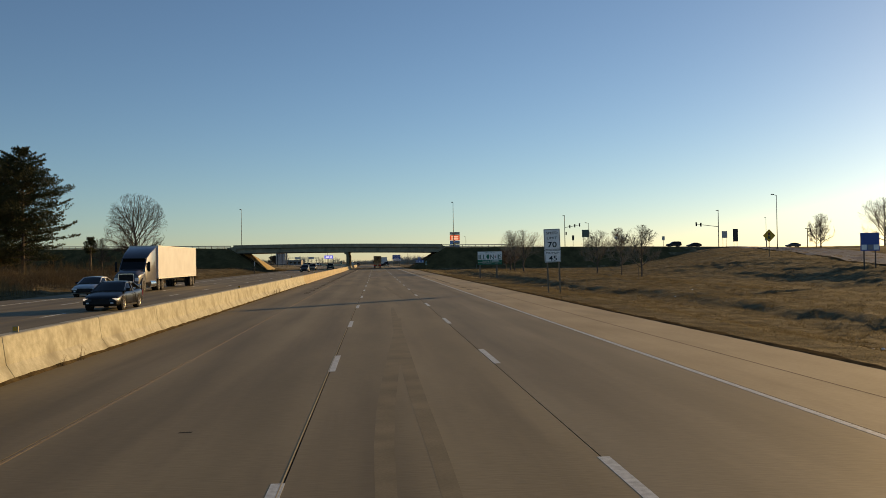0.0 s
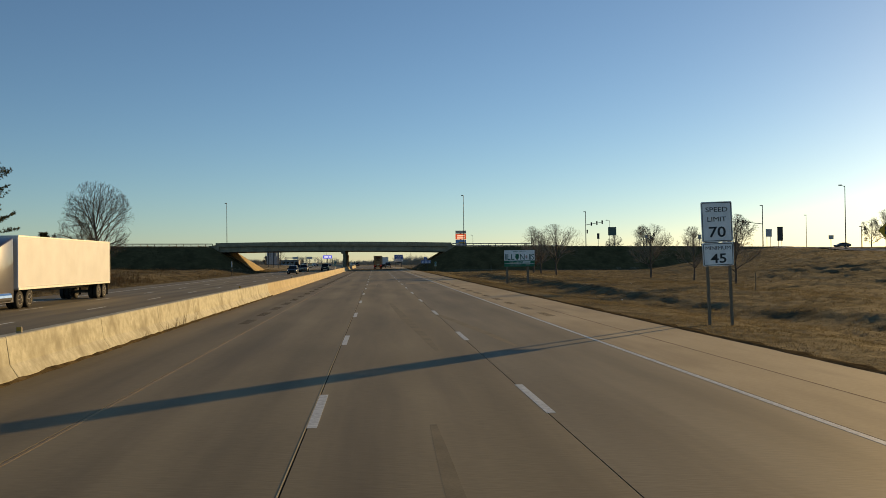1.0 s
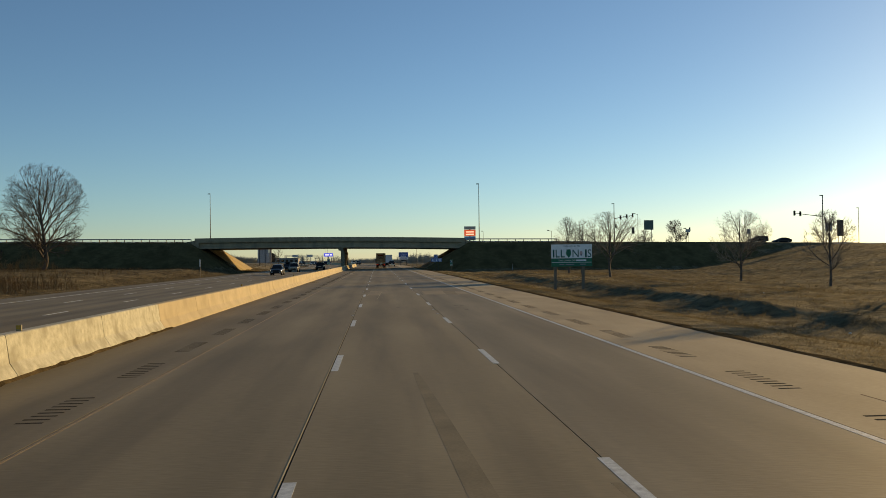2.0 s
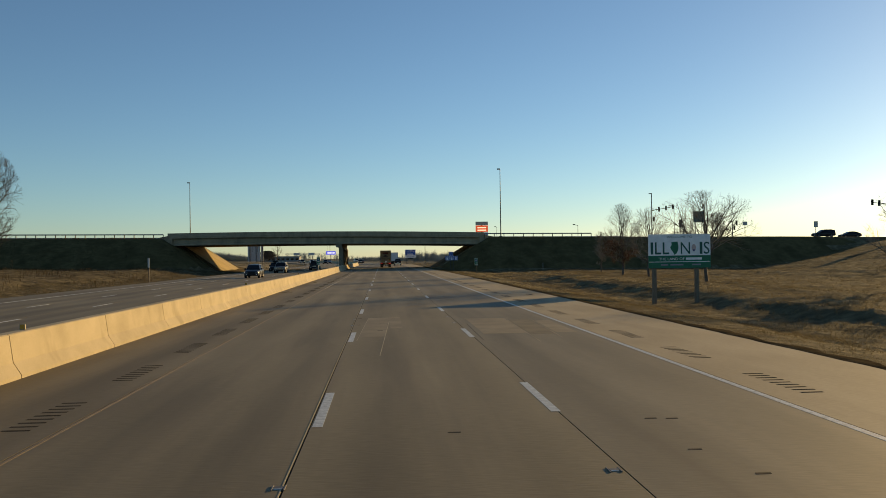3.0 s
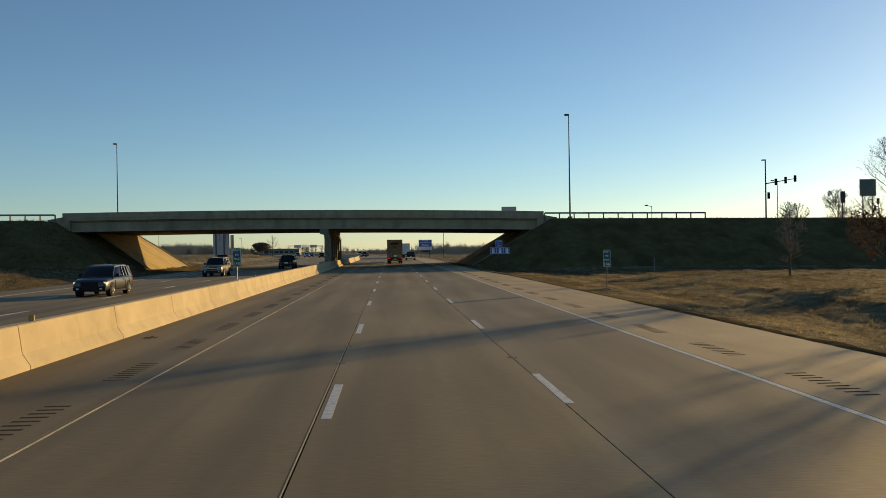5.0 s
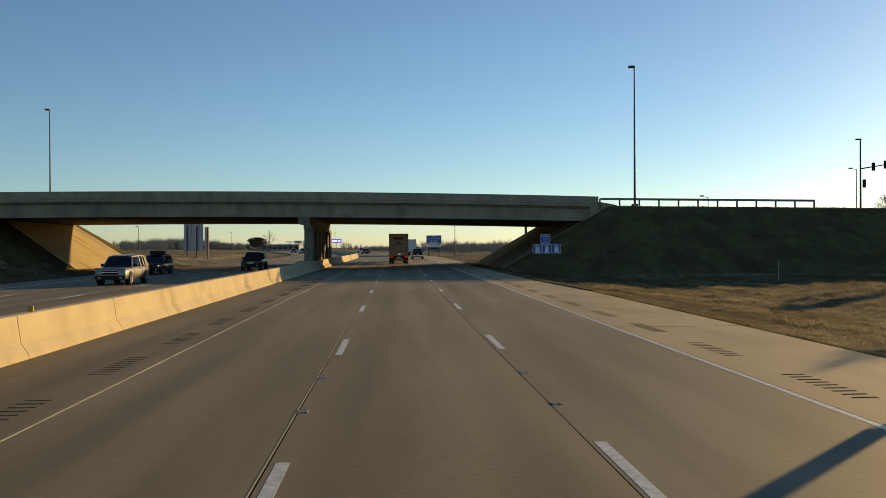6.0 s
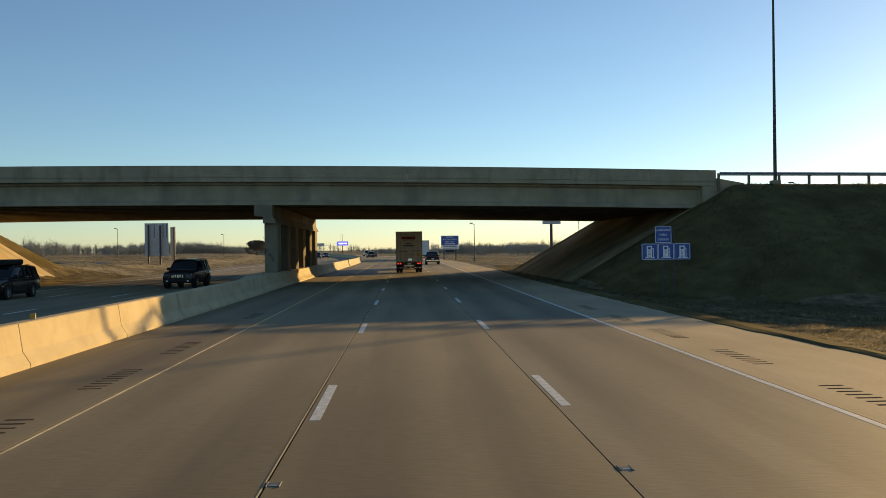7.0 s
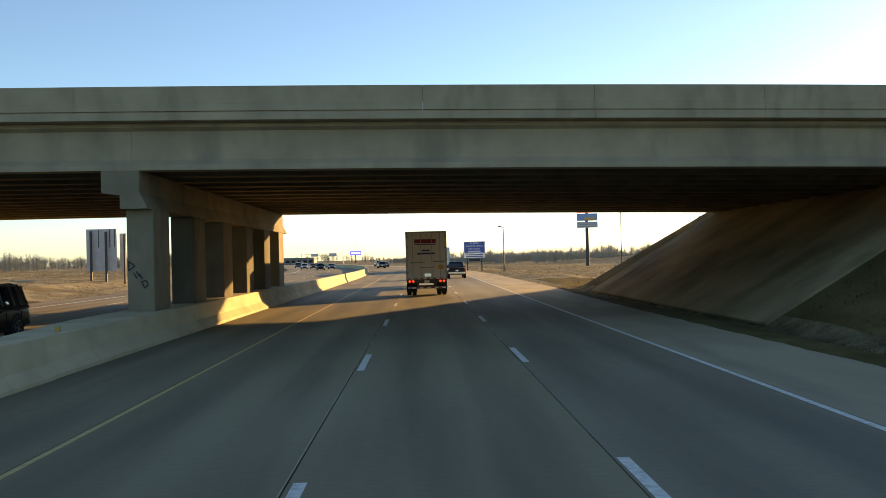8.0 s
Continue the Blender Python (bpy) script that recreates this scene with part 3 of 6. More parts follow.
def glass(name, tint=(0.008, 0.009, 0.010)):
    m = plain(name, tint, 0.08, 0.0, 0.0, 0.15, 0.3)
    return m


M_GLASS = glass("tinted_car_glass")


def paint(name, colour, metal=0.25, rough=0.32):
    return plain(name, colour, rough, metal, 0.0, 0.8)


# ---- writing ----
def letters(name, text, size, x, z, y, material, parent, width=None, label="", deep=0.006, bold=0.0):
    """Upright letters that face the traffic (towards -y), centred on x, standing on z."""
    cu = bpy.data.curves.new("type", "FONT")
    cu.body, cu.size, cu.extrude, cu.align_x, cu.resolution_u, cu.offset = text, size, deep / 2, "CENTER", 3, size * bold
    tmp = new("type", cu)
    me = bpy.data.meshes.new_from_object(tmp)
    bpy.data.objects.remove(tmp)
    n = len(me.vertices)
    co = np.empty(n * 3)
    me.vertices.foreach_get("co", co)
    co = co.reshape(n, 3)
    span = co[:, 0].max() - co[:, 0].min()
    k = width / span if width else 1.0
    outp = np.stack([x + (co[:, 0] - (co[:, 0].max() + co[:, 0].min()) / 2) * k, y + co[:, 2] * -1.0, z + co[:, 1]], -1)
    me.vertices.foreach_set("co", outp.ravel())
    me.materials.clear()
    me.materials.append(material)
    me.update()
    ob = new(name, me)
    ob.parent = parent
    return tagged(ob, label) if label else ob


def rounded_plate(x0, x1, z0, z1, y0, y1, r=0.05, n=4):
    pts = []
    for cx, cz, a in ((x1 - r, z1 - r, 0), (x0 + r, z1 - r, 90), (x0 + r, z0 + r, 180), (x1 - r, z0 + r, 270)):
        for i in range(n + 1):
            t = radians(a + 90 * i / n)
            pts.append((cx + r * math.cos(t), cz + r * math.sin(t)))
    return prism(bmesh.new(), pts, y0, y1)


def rim(x0, x1, z0, z1, y0, y1, w=0.02, r=0.05, n=4):
    """A thin rounded border."""
    def ring(i):
        pts = []
        for cx, cz, a in ((x1 - r, z1 - r, 0), (x0 + r, z1 - r, 90), (x0 + r, z0 + r, 180), (x1 - r, z0 + r, 270)):
            for k in range(n + 1):
                t = radians(a + 90 * k / n)
                pts.append((cx + (r - i) * math.cos(t), cz + (r - i) * math.sin(t)))
        return pts
    o, q = ring(0), ring(w)
    bm = bmesh.new()
    loops = [[bm.verts.new((x, y, z)) for x, z in p] for p, y in ((o, y0), (o, y1), (q, y1), (q, y0))]
    m = len(o)
    for a, b in ((0, 1), (1, 2), (2, 3), (3, 0)):
        for k in range(m):
            bm.faces.new((loops[a][k], loops[a][(k + 1) % m], loops[b][(k + 1) % m], loops[b][k]))
    return bm


def gz(x, y):
    return float(land(x, y))


# ---- motorway details ----
# grooves as thin dark bars on the surface, their shade put into the colour
groove = bmesh.new()
for i in range(9):
    block(groove, -0.20, 0.20, i * 0.29, i * 0.29 + 0.085, -0.004, 0.002)
M_GROOVE = mat("milled_groove_shade", (0.045, 0.038, 0.027), (0.105, 0.088, 0.064), 6, 0.95, spec=0.0)
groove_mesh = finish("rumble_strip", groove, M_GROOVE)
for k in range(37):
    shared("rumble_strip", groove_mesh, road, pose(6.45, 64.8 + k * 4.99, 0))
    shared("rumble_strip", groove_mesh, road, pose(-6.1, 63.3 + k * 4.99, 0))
M_CAST = mat("grey_cast_iron", (0.10, 0.09, 0.08), (0.22, 0.20, 0.18), 10, 0.6, 0.1, 60, metal=0.5, object_space=True)
marker_bm = bmesh.new()
block(marker_bm, -0.075, -0.055, -0.10, 0.10, -0.01, 0.012, 0.004)
block(marker_bm, 0.055, 0.075, -0.10, 0.10, -0.01, 0.012, 0.004)
block(marker_bm, -0.055, 0.055, -0.04, 0.05, -0.01, 0.010, 0.004)
marker_mesh = finish("casting", marker_bm, M_CAST)
lens_mesh = finish("reflector", boxed(-0.045, 0.045, -0.048, -0.041, 0.001, 0.010), plain("clear_reflector", (0.7, 0.72, 0.7), 0.2))
for k in range(-2, 12):
    for dy in (0.0, 3.1):
        for x in (-1.96, 1.70):
            e = thing("pavement_marker", "low cast iron pavement marker with clear reflector", "road marker", "pavement markers", at=(x, 145.4 + k * 24.384 + dy + (0.3 if x > 0 else 0), 0.0))
            shared("casting", marker_mesh, e)
            shared("reflector", lens_mesh, e)
M_PATCH = mat("newer_concrete_patch", (0.191, 0.153, 0.096), (0.314, 0.255, 0.161), 0.9, 0.8, 0.1, 26, fine_stretch=(0.2, 1, 1))
M_DARKPATCH = mat("darker_worn_concrete", (0.118, 0.094, 0.055), (0.211, 0.169, 0.101), 0.9, 0.8, 0.1, 26, fine_stretch=(0.2, 1, 1))


def laid(name, xa0, xb0, ya, xa1, xb1, yb, lift, material, label=""):
    """A thin four-cornered sheet on the lane, from xa0..xb0 at ya to xa1..xb1 at yb."""
    bm = sweep(bmesh.new(), [[(p, y, -0.004), (q, y, -0.004), (q, y, lift), (p, y, lift)] for p, q, y in ((xa0, xb0, ya), (xa1, xb1, yb))])
    return part(name, bm, material, road, label)


PALER = "paler concrete repair patch"
laid("concrete_patch", -1.60, -0.80, 116.6, -1.44, -0.64, 124.4, 0.0016, M_PATCH, PALER)
laid("concrete_patch", -0.60, -0.20, 119.5, -0.62, -0.19, 124.7, 0.0012, M_PATCH, PALER)
laid("concrete_patch", 2.25, 3.62, 116.8, 2.30, 3.78, 123.1, 0.0016, M_PATCH, PALER)
laid("concrete_patch", 4.52, 5.20, 116.9, 4.70, 5.25, 121.7, 0.0014, M_PATCH, PALER)
laid("worn_patch", 3.64, 4.42, 116.4, 3.81, 4.64, 122.3, 0.0018, M_DARKPATCH, "darker worn patch of concrete")
for xa, ya, xb, yb, w in ((-0.95, 111.5, -0.64, 122.8, 0.022), (-1.63, 115.4, -1.45, 124.0, 0.014), (3.52, 114.2, 3.79, 122.5, 0.016), (4.36, 115.2, 4.67, 121.8, 0.016)):
    laid("patch_seam", xa, xa + w, ya, xb, xb + w, yb, 0.0030, M_PALESEAM, "pale seam along a repair")
laid("patch_seam", -1.45, -0.19, 124.42, -1.45, -0.19, 124.47, 0.0030, M_PALESEAM)
laid("patch_seam", 2.25, 3.93, 123.12, 2.25, 3.93, 123.17, 0.0030, M_PALESEAM)
laid("saw_cut", 2.005, 2.022, 115.0, 2.115, 2.132, 120.9, 0.0022, M_JOINT, "dark saw cut beside the lane line")
for x, y in ((-1.78, 124.4), (-1.76, 121.2), (-0.96, 118.7), (-0.93, 121.9), (3.03, 102.9), (3.33, 102.85), (2.94, 100.9), (3.25, 99.7), (0.1, 102.3), (-3.6, 11.4)):
    laid("road_nick", x - 0.09, x + 0.09, y - 0.03, x - 0.07, x + 0.10, y + 0.03, 0.0034, M_JOINT, "small dark nick in the concrete")
M_SKID = mat("tyre_rubber_film", (0.138, 0.111, 0.064), (0.238, 0.193, 0.113), 1.2, 0.8, 0.03, 26)
for lift, pts in ((0.0005, ((-0.85, 4), (-0.85, 10), (-0.79, 13), (-0.59, 18), (-0.30, 25), (0.02, 34))), (0.0008, ((-0.19, 4), (-0.20, 10), (-0.23, 13), (-0.24, 17), (-0.22, 25), (-0.10, 42))),
                  (0.0011, ((0.70, 52), (0.62, 56), (0.25, 66), (-0.1, 78))), (0.0006, ((2.95, 53), (2.7, 57), (2.1, 64), (1.62, 69)))):
    ys = np.linspace(pts[0][1], pts[-1][1], 30)
    xs = np.interp(ys, [p[1] for p in pts], [p[0] for p in pts])
    bm = sweep(bmesh.new(), [[(x - w, y, -0.003), (x + w, y, -0.003), (x + w, y, lift), (x - w, y, lift)] for x, y, w in zip(xs, ys, (0.05 + 0.11 * np.sin(np.linspace(0, math.pi, 30)) ** 0.6) * 1)])
    part("skid_mark", bm, M_SKID, road, "faint dark curved tyre skid mark")
laid("shoulder_crack", 5.62, 9.2, 205.95, 5.62, 9.2, 205.99, 0.003, M_JOINT, "dark open crack across the shoulder")
part("shoulder_crack", boxed(7.28, 7.31, -60, 74, -0.004, 0.003), mat("rusty_crack_filler", (0.10, 0.05, 0.03), (0.18, 0.09, 0.05), 4, 0.9), road)
M_DIRT = mat("bare_dirt_edge", (0.035, 0.026, 0.014), (0.144, 0.105, 0.057), 1.7, 0.95, 0.8, 14, spec=0.0, depth=0.05)
rng = np.random.default_rng(5)
ys = np.arange(-60, 188, 0.7)
edge = [[(9.26, y, -0.12), (9.25 - 0.05 * rng.random(), y, 0.004), (9.42, y, 0.03 * rng.random()), (9.72 + (0.5 if y < 185 else 0.2) * rng.random() - (0 if y < 185 else 0.12), y, -0.085), (10.6, y, -0.34)] for y in ys]
part("dirt_edge", sweep(bmesh.new(), edge), M_DIRT, road, "ragged dirt along the shoulder's edge")
ys = np.arange(-20, 92, 0.45)
foot = [[(-8.36, y, -0.01), (-8.36, y, 0.05 + 0.05 * rng.random()), (-8.30 + 0.05 * rng.random(), y, 0.02), (-8.28 + 0.10 * rng.random() ** 3, y, -0.01)] for y in ys]
part("dirt_edge", sweep(bmesh.new(), foot), M_DIRT, road, "ragged dirt along the barrier's foot")

reflector_bm = boxed(-0.06, 0.06, -0.03, 0.03, 0, 0.13, 0.01)
reflector_mesh = finish("body", reflector_bm, plain("amber_grey_plastic", (0.35, 0.27, 0.14), 0.5))
for k in range(-3, 6):
    e = thing("barrier_reflector", "small amber plastic reflector on the median barrier", "reflector", "barrier reflectors", at=(-8.76, 110 + 30.5 * k, 0.92))
    shared("body", reflector_mesh, e)
    shared("lens", finish("lens", boxed(-0.045, 0.045, -0.034, -0.03, 0.03, 0.12), plain("amber_lens", (0.6, 0.3, 0.04), 0.2)), e)


# ---- road signs ----
def speed_sign():
    x0, x1, y = 11.62, 12.84, 61.1
    s = thing("speed_limit_sign", "white speed limit sign above a white minimum speed sign", "road sign", at=(0, 0, 0))
    for x in (x0 + 0.2, x1 - 0.14):
        part("post", boxed(x - 0.05, x + 0.05, y + 0.03, y + 0.13, gz(x, y) - 0.3, 4.45, 0.008), M_POST, s)
    for z0, z1, lines in ((2.98, 4.52, (("SPEED", 0.26, 4.13, 0.86), ("LIMIT", 0.26, 3.76, 0.74), ("70", 0.56, 3.17, 0.66))),
                          (2.06, 2.95, (("MINIMUM", 0.20, 2.68, 0.98), ("45", 0.50, 2.18, 0.62)))):
        p = part("plate", rounded_plate(x0, x1, z0, z1, y - 0.012, y + 0.012, 0.06), P_WHITE, s)
        part("border", rim(x0 + 0.03, x1 - 0.03, z0 + 0.03, z1 - 0.03, y - 0.017, y - 0.010, 0.025, 0.05), P_BLACK, p)
        for text, size, z, w in lines:
            letters("lettering", text, size, (x0 + x1) / 2, z, y - 0.015, P_BLACK, p, w, bold=0.013 if size > 0.4 else 0.0)
    hub = pose((x0 + x1) / 2, y, 0)
    s.matrix_basis = hub @ pose(0, 0, 0, 0, -1.6, 0) @ hub.inverted()
    return s


def state_sign():
    x0, x1, y, z0, z1 = 16.95, 21.22, 146.5, 1.42, 3.70
    s = thing("welcome_sign", "large white and green state welcome sign on timber posts", "road sign")
    for x in (x0 + 0.42, x1 - 0.92):
        part("post", boxed(x - 0.14, x + 0.14, y + 0.05, y + 0.25, gz(x, y) - 0.3, z1 - 0.1, 0.015), M_POST, s)
    part("upper_panel", boxed(x0, x1, y - 0.03, y + 0.03, z0 + 0.84, z1, 0.006), P_WHITE, s, "white upper panel")
    low = part("lower_panel", boxed(x0, x1, y - 0.03, y + 0.03, z0, z0 + 0.836, 0.006), P_GREEN, s, "green lower panel")
    c = (x0 + x1) / 2
    letters("lettering", "WELCOME TO", 0.22, c, z1 - 0.26, y - 0.034, P_DKGREEN, s, 1.75)
    zb = z0 + 0.94
    for ch, dx, w in (("I", -1.90, 0.17), ("L", -1.48, 0.42), ("L", -0.94, 0.44), ("N", 0.40, 0.64), ("I", 1.48, 0.18), ("S", 1.86, 0.40)):
        letters("lettering", ch, 1.16, c + dx, zb, y - 0.034, P_DKGREEN, s, w, bold=0.008 if ch in "IL" else 0.0)
    shape = [(-0.22, 0.80), (0.20, 0.84), (0.26, 0.55), (0.24, 0.25), (0.10, 0.02), (-0.02, -0.05), (-0.10, 0.12), (-0.24, 0.30), (-0.30, 0.46), (-0.20, 0.62)]
    bm = prism(bmesh.new(), [(c - 0.34 + a, zb + b) for a, b in shape], y - 0.040, y - 0.031)
    part("state_outline", bm, P_GREEN, s, "solid green map outline")
    lamp = bmesh.new()
    bmesh.ops.create_circle(lamp, cap_ends=True, segments=16, radius=0.15)
    ext = bmesh.ops.extrude_face_region(lamp, geom=lamp.faces[:])
    bmesh.ops.translate(lamp, verts=[v for v in ext["geom"] if isinstance(v, bmesh.types.BMVert)], vec=(0, 0, 0.01))
    bmesh.ops.transform(lamp, matrix=pose(c + 0.98, y - 0.031, zb + 0.42, 90, 0, 0) @ Matrix.Diagonal((1, 1.6, 1, 1)), verts=lamp.verts[:])
    part("emblem", lamp, plain("pale_pink_print", (0.66, 0.45, 0.40), 0.5), s, "small pale emblem")
    part("emblem", boxed(c + 0.93, c + 1.04, y - 0.044, y - 0.031, zb + 0.17, zb + 0.30, 0.005), P_NAVY, s)
    letters("lettering", "THE LAND OF", 0.25, c - 0.55, z0 + 0.53, y - 0.034, P_WHITE, low, 1.75)
    part("text_bar", boxed(c + 0.42, c + 1.52, y - 0.037, y - 0.031, z0 + 0.54, z0 + 0.70), P_WHITE, low)
    part("rule", boxed(x0 + 0.04, x1 - 0.04, y - 0.037, y - 0.031, z0 + 0.40, z0 + 0.44), P_WHITE, low)
    for a, b in ((-1.3, -0.8), (-0.65, 0.25), (0.85, 1.45)):
        part("text_bar", boxed(c + a, c + b, y - 0.037, y - 0.031, z0 + 0.17, z0 + 0.27), P_GREYPRINT, low)
    return s


def fuel_symbol(parent, x, z, y, code):
    """A white pump with its code, on a blue plate."""
    p = part("plate", rounded_plate(x - 0.41, x + 0.41, z, z + 0.82, y - 0.01, y + 0.01, 0.05), P_BLUE, parent)
    part("border", rim(x - 0.395, x + 0.395, z + 0.015, z + 0.805, y - 0.015, y - 0.009, 0.022, 0.04), P_WHITE, p)
    pump = bmesh.new()
    block(pump, x - 0.15, x + 0.12, y - 0.016, y - 0.011, z + 0.14, z + 0.70)
    block(pump, x - 0.22, x + 0.26, y - 0.016, y - 0.011, z + 0.08, z + 0.132)
    block(pump, x + 0.17, x + 0.205, y - 0.016, y - 0.011, z + 0.13, z + 0.58)
    block(pump, x + 0.125, x + 0.165, y - 0.016, y - 0.011, z + 0.55, z + 0.60)
    part("pump_symbol", pump, P_WHITE, p)
    part("pump_window", boxed(x - 0.09, x + 0.06, y - 0.021, y - 0.017, z + 0.53, z + 0.64), P_BLUE, p)
    for i, ch in enumerate(code):
        letters("lettering", ch, 0.17, x - 0.015, z + 0.37 - 0.135 * i + (0.06 if len(code) == 2 else 0.0), y - 0.018, P_BLUE, p)


def fuel_sign():
    x, y = 12.36, 255.0
    s = thing("fuel_corridor_sign", "blue alternative fuels sign with three pump plates", "road sign")
    for dx in (-0.04, 0.52):
        part("post", tube(bmesh.new(), (x + dx, y + 0.06, gz(x + dx, y) - 0.3), (x + dx, y + 0.06, 3.2), 0.045, None, 8), M_DARKSTEEL, s)
    p = part("plate", rounded_plate(x - 0.42, x + 0.42, 2.50, 3.34, y - 0.01, y + 0.01, 0.05), P_BLUE, s)
    part("border", rim(x - 0.405, x + 0.405, 2.515, 3.325, y - 0.015, y - 0.009, 0.022, 0.04), P_WHITE, p)
    for text, z, w in (("ALTERNATIVE", 3.10, 0.70), ("FUELS", 2.87, 0.36), ("CORRIDOR", 2.63, 0.55)):
        letters("lettering", text, 0.15, x, z, y - 0.014, P_WHITE, p, w)
    for dx, code in ((-0.70, "CNG"), (0.13, "EV"), (0.96, "LPG")):
        fuel_symbol(s, x + dx - 0.0, 1.665, y, code)
    return s


def mile_sign(x, y, zb, post_from, base):
    s = thing("mile_marker", "green quarter mile marker sign on a slim post", "road sign", "mile markers", at=(x, y, 0))
    part("post", tube(bmesh.new(), (0, 0.03, post_from), (0, 0.03, zb + 0.9), 0.028, None, 8), M_GALV if base else M_POST, s)
    if base:
        part("base_plate", boxed(-0.14, 0.14, -0.10, 0.14, 0.92, 0.95, 0.008), P_WHITE, s, "white base plate on the barrier")
    p = part("plate", rounded_plate(-0.21, 0.21, zb, zb + 0.95, -0.008, 0.008, 0.03), P_GREEN, s)
    part("border", rim(-0.20, 0.20, zb + 0.01, zb + 0.94, -0.013, -0.007, 0.012, 0.025), P_WHITE, p)
    letters("lettering", "EAST", 0.16, 0, zb + 0.79, -0.012, P_WHITE, p, 0.34)
    sh = bmesh.new()
    prism(sh, [(-0.12, 0.72), (0.12, 0.72), (0.13, 0.60), (0.08, 0.52), (0, 0.48), (-0.08, 0.52), (-0.13, 0.60)], -0.013, -0.009)
    bmesh.ops.translate(sh, verts=sh.verts[:], vec=(0, 0, zb))
    part("shield", sh, P_NAVY, p)
    letters("lettering", "90", 0.15, 0, zb + 0.56, -0.016, P_WHITE, p, 0.17)
    letters("lettering", "MILE", 0.13, 0, zb + 0.355, -0.012, P_WHITE, p, 0.28)
    letters("lettering", "1/4", 0.27, 0, zb + 0.06, -0.012, P_WHITE, p, 0.30)
    return s


def sign_back():
    """Two large panels that face the other way, seen from behind."""
    s = thing("large_guide_sign", "large ribbed aluminium guide sign seen from behind", "road sign")
    for x in (-40.3, -38.5):
        part("post", boxed(x - 0.11, x + 0.11, 346.5, 346.75, gz(x, 346.6) - 0.3, 6.6 if x < -40 else 6.5, 0.01), M_DARKSTEEL, s)
    for x0, x1, y, z0, z1 in ((-41.0, -37.35, 347.0, 1.75, 6.85), (-37.3, -36.5, 347.9, 1.75, 6.3)):
        p = part("panel", boxed(x0, x1, y, y + 0.05, z0, z1, 0.01), M_ALU, s)
        n = int((z1 - z0) / 0.3)
        rib = finish("rib", boxed(x0 + 0.02, x1 - 0.02, y - 0.03, y - 0.001, 0, 0.04), M_ALU)
        for i in range(1, n):
            shared("rib", rib, p, pose(0, 0, z0 + i * (z1 - z0) / n))
    for x in (-39.5, -38.15, -37.6):
        part("bracket", boxed(x - 0.04, x + 0.04, 346.93, 346.968, 4.6, 6.8), M_DARKSTEEL, s)
    part("post", boxed(-36.75, -36.55, 347.6, 347.84, gz(-36.6, 347.7) - 0.3, 6.2, 0.01), M_DARKSTEEL, s)
    return s


def visitor_sign():
    x, y = 10.1 + float(bend(390)), 390.0
    s = thing("visitor_centre_sign", "blue welcome centre guide sign over a white panel", "road sign")
    for dx in (-1.25, 1.25):
        part("post", boxed(x + dx - 0.1, x + dx + 0.1, y + 0.06, y + 0.22, gz(x + dx, y) - 0.3, 4.9, 0.01), M_DARKSTEEL, s)
    p = part("plate", rounded_plate(x - 1.85, x + 1.85, 3.02, 5.05, y - 0.03, y + 0.03, 0.1), P_BLUE, s)
    part("border", rim(x - 1.8, x + 1.8, 3.07, 5.0, y - 0.037, y - 0.028, 0.05, 0.08), P_WHITE, p)
    for text, z, w in (("ILLINOIS", 4.62, 1.5), ("WELCOME CENTER", 4.13, 2.9), ("NEXT RIGHT", 3.64, 2.0)):
        letters("lettering", text, 0.38, x, z, y - 0.035, P_WHITE, p, w)
    part("text_bar", boxed(x - 1.1, x + 1.1, y - 0.036, y - 0.031, 3.28, 3.42), P_WHITE, p)
    q = part("plate", rounded_plate(x - 1.85, x + 1.85, 2.2, 2.98, y - 0.03, y + 0.03, 0.06), P_WHITE, s, "white lower panel")
    for z in (2.38, 2.68):
        part("text_bar", boxed(x - 1.45, x + 1.45, y - 0.036, y - 0.031, z, z + 0.13), P_NAVY, q)
    part("plate", boxed(x - 0.95, x + 0.95, y - 0.02, y + 0.02, 1.62, 2.08, 0.01), P_BLACK, s, "small dark lower plate")
    return s


def diamond_sign():
    x, y, zc = 60.4, 127.0, 5.35
    s = thing("warning_sign", "yellow diamond warning sign on a single post", "road sign")
    part("post", boxed(x - 0.05, x + 0.05, y + 0.03, y + 0.1, gz(x, y) - 0.3, zc + 0.9, 0.006), M_POST, s)
    bm = rounded_plate(-0.72, 0.72, -0.72, 0.72, -0.01, 0.01, 0.08)
    bmesh.ops.transform(bm, matrix=pose(x, y, zc, 0, 45, 0), verts=bm.verts[:])
    part("plate", bm, P_SIGNYEL, s)
    bm = rim(-0.68, 0.68, -0.68, 0.68, -0.016, -0.009, 0.03, 0.06)
    bmesh.ops.transform(bm, matrix=pose(x, y, zc, 0, 45, 0), verts=bm.verts[:])
    part("border", bm, P_BLACK, s)
    part("symbol", boxed(x - 0.2, x + 0.2, y - 0.018, y - 0.012, zc - 0.48, zc + 0.48, 0.0), P_BLACK, s)
    for dz, m in ((0.28, P_RED), (0.0, P_SIGNYEL), (-0.28, P_GREEN)):
        part("symbol_light", tube(bmesh.new(), (x, y - 0.019, zc + dz), (x, y - 0.024, zc + dz), 0.12, None, 14), m, s)
    return s


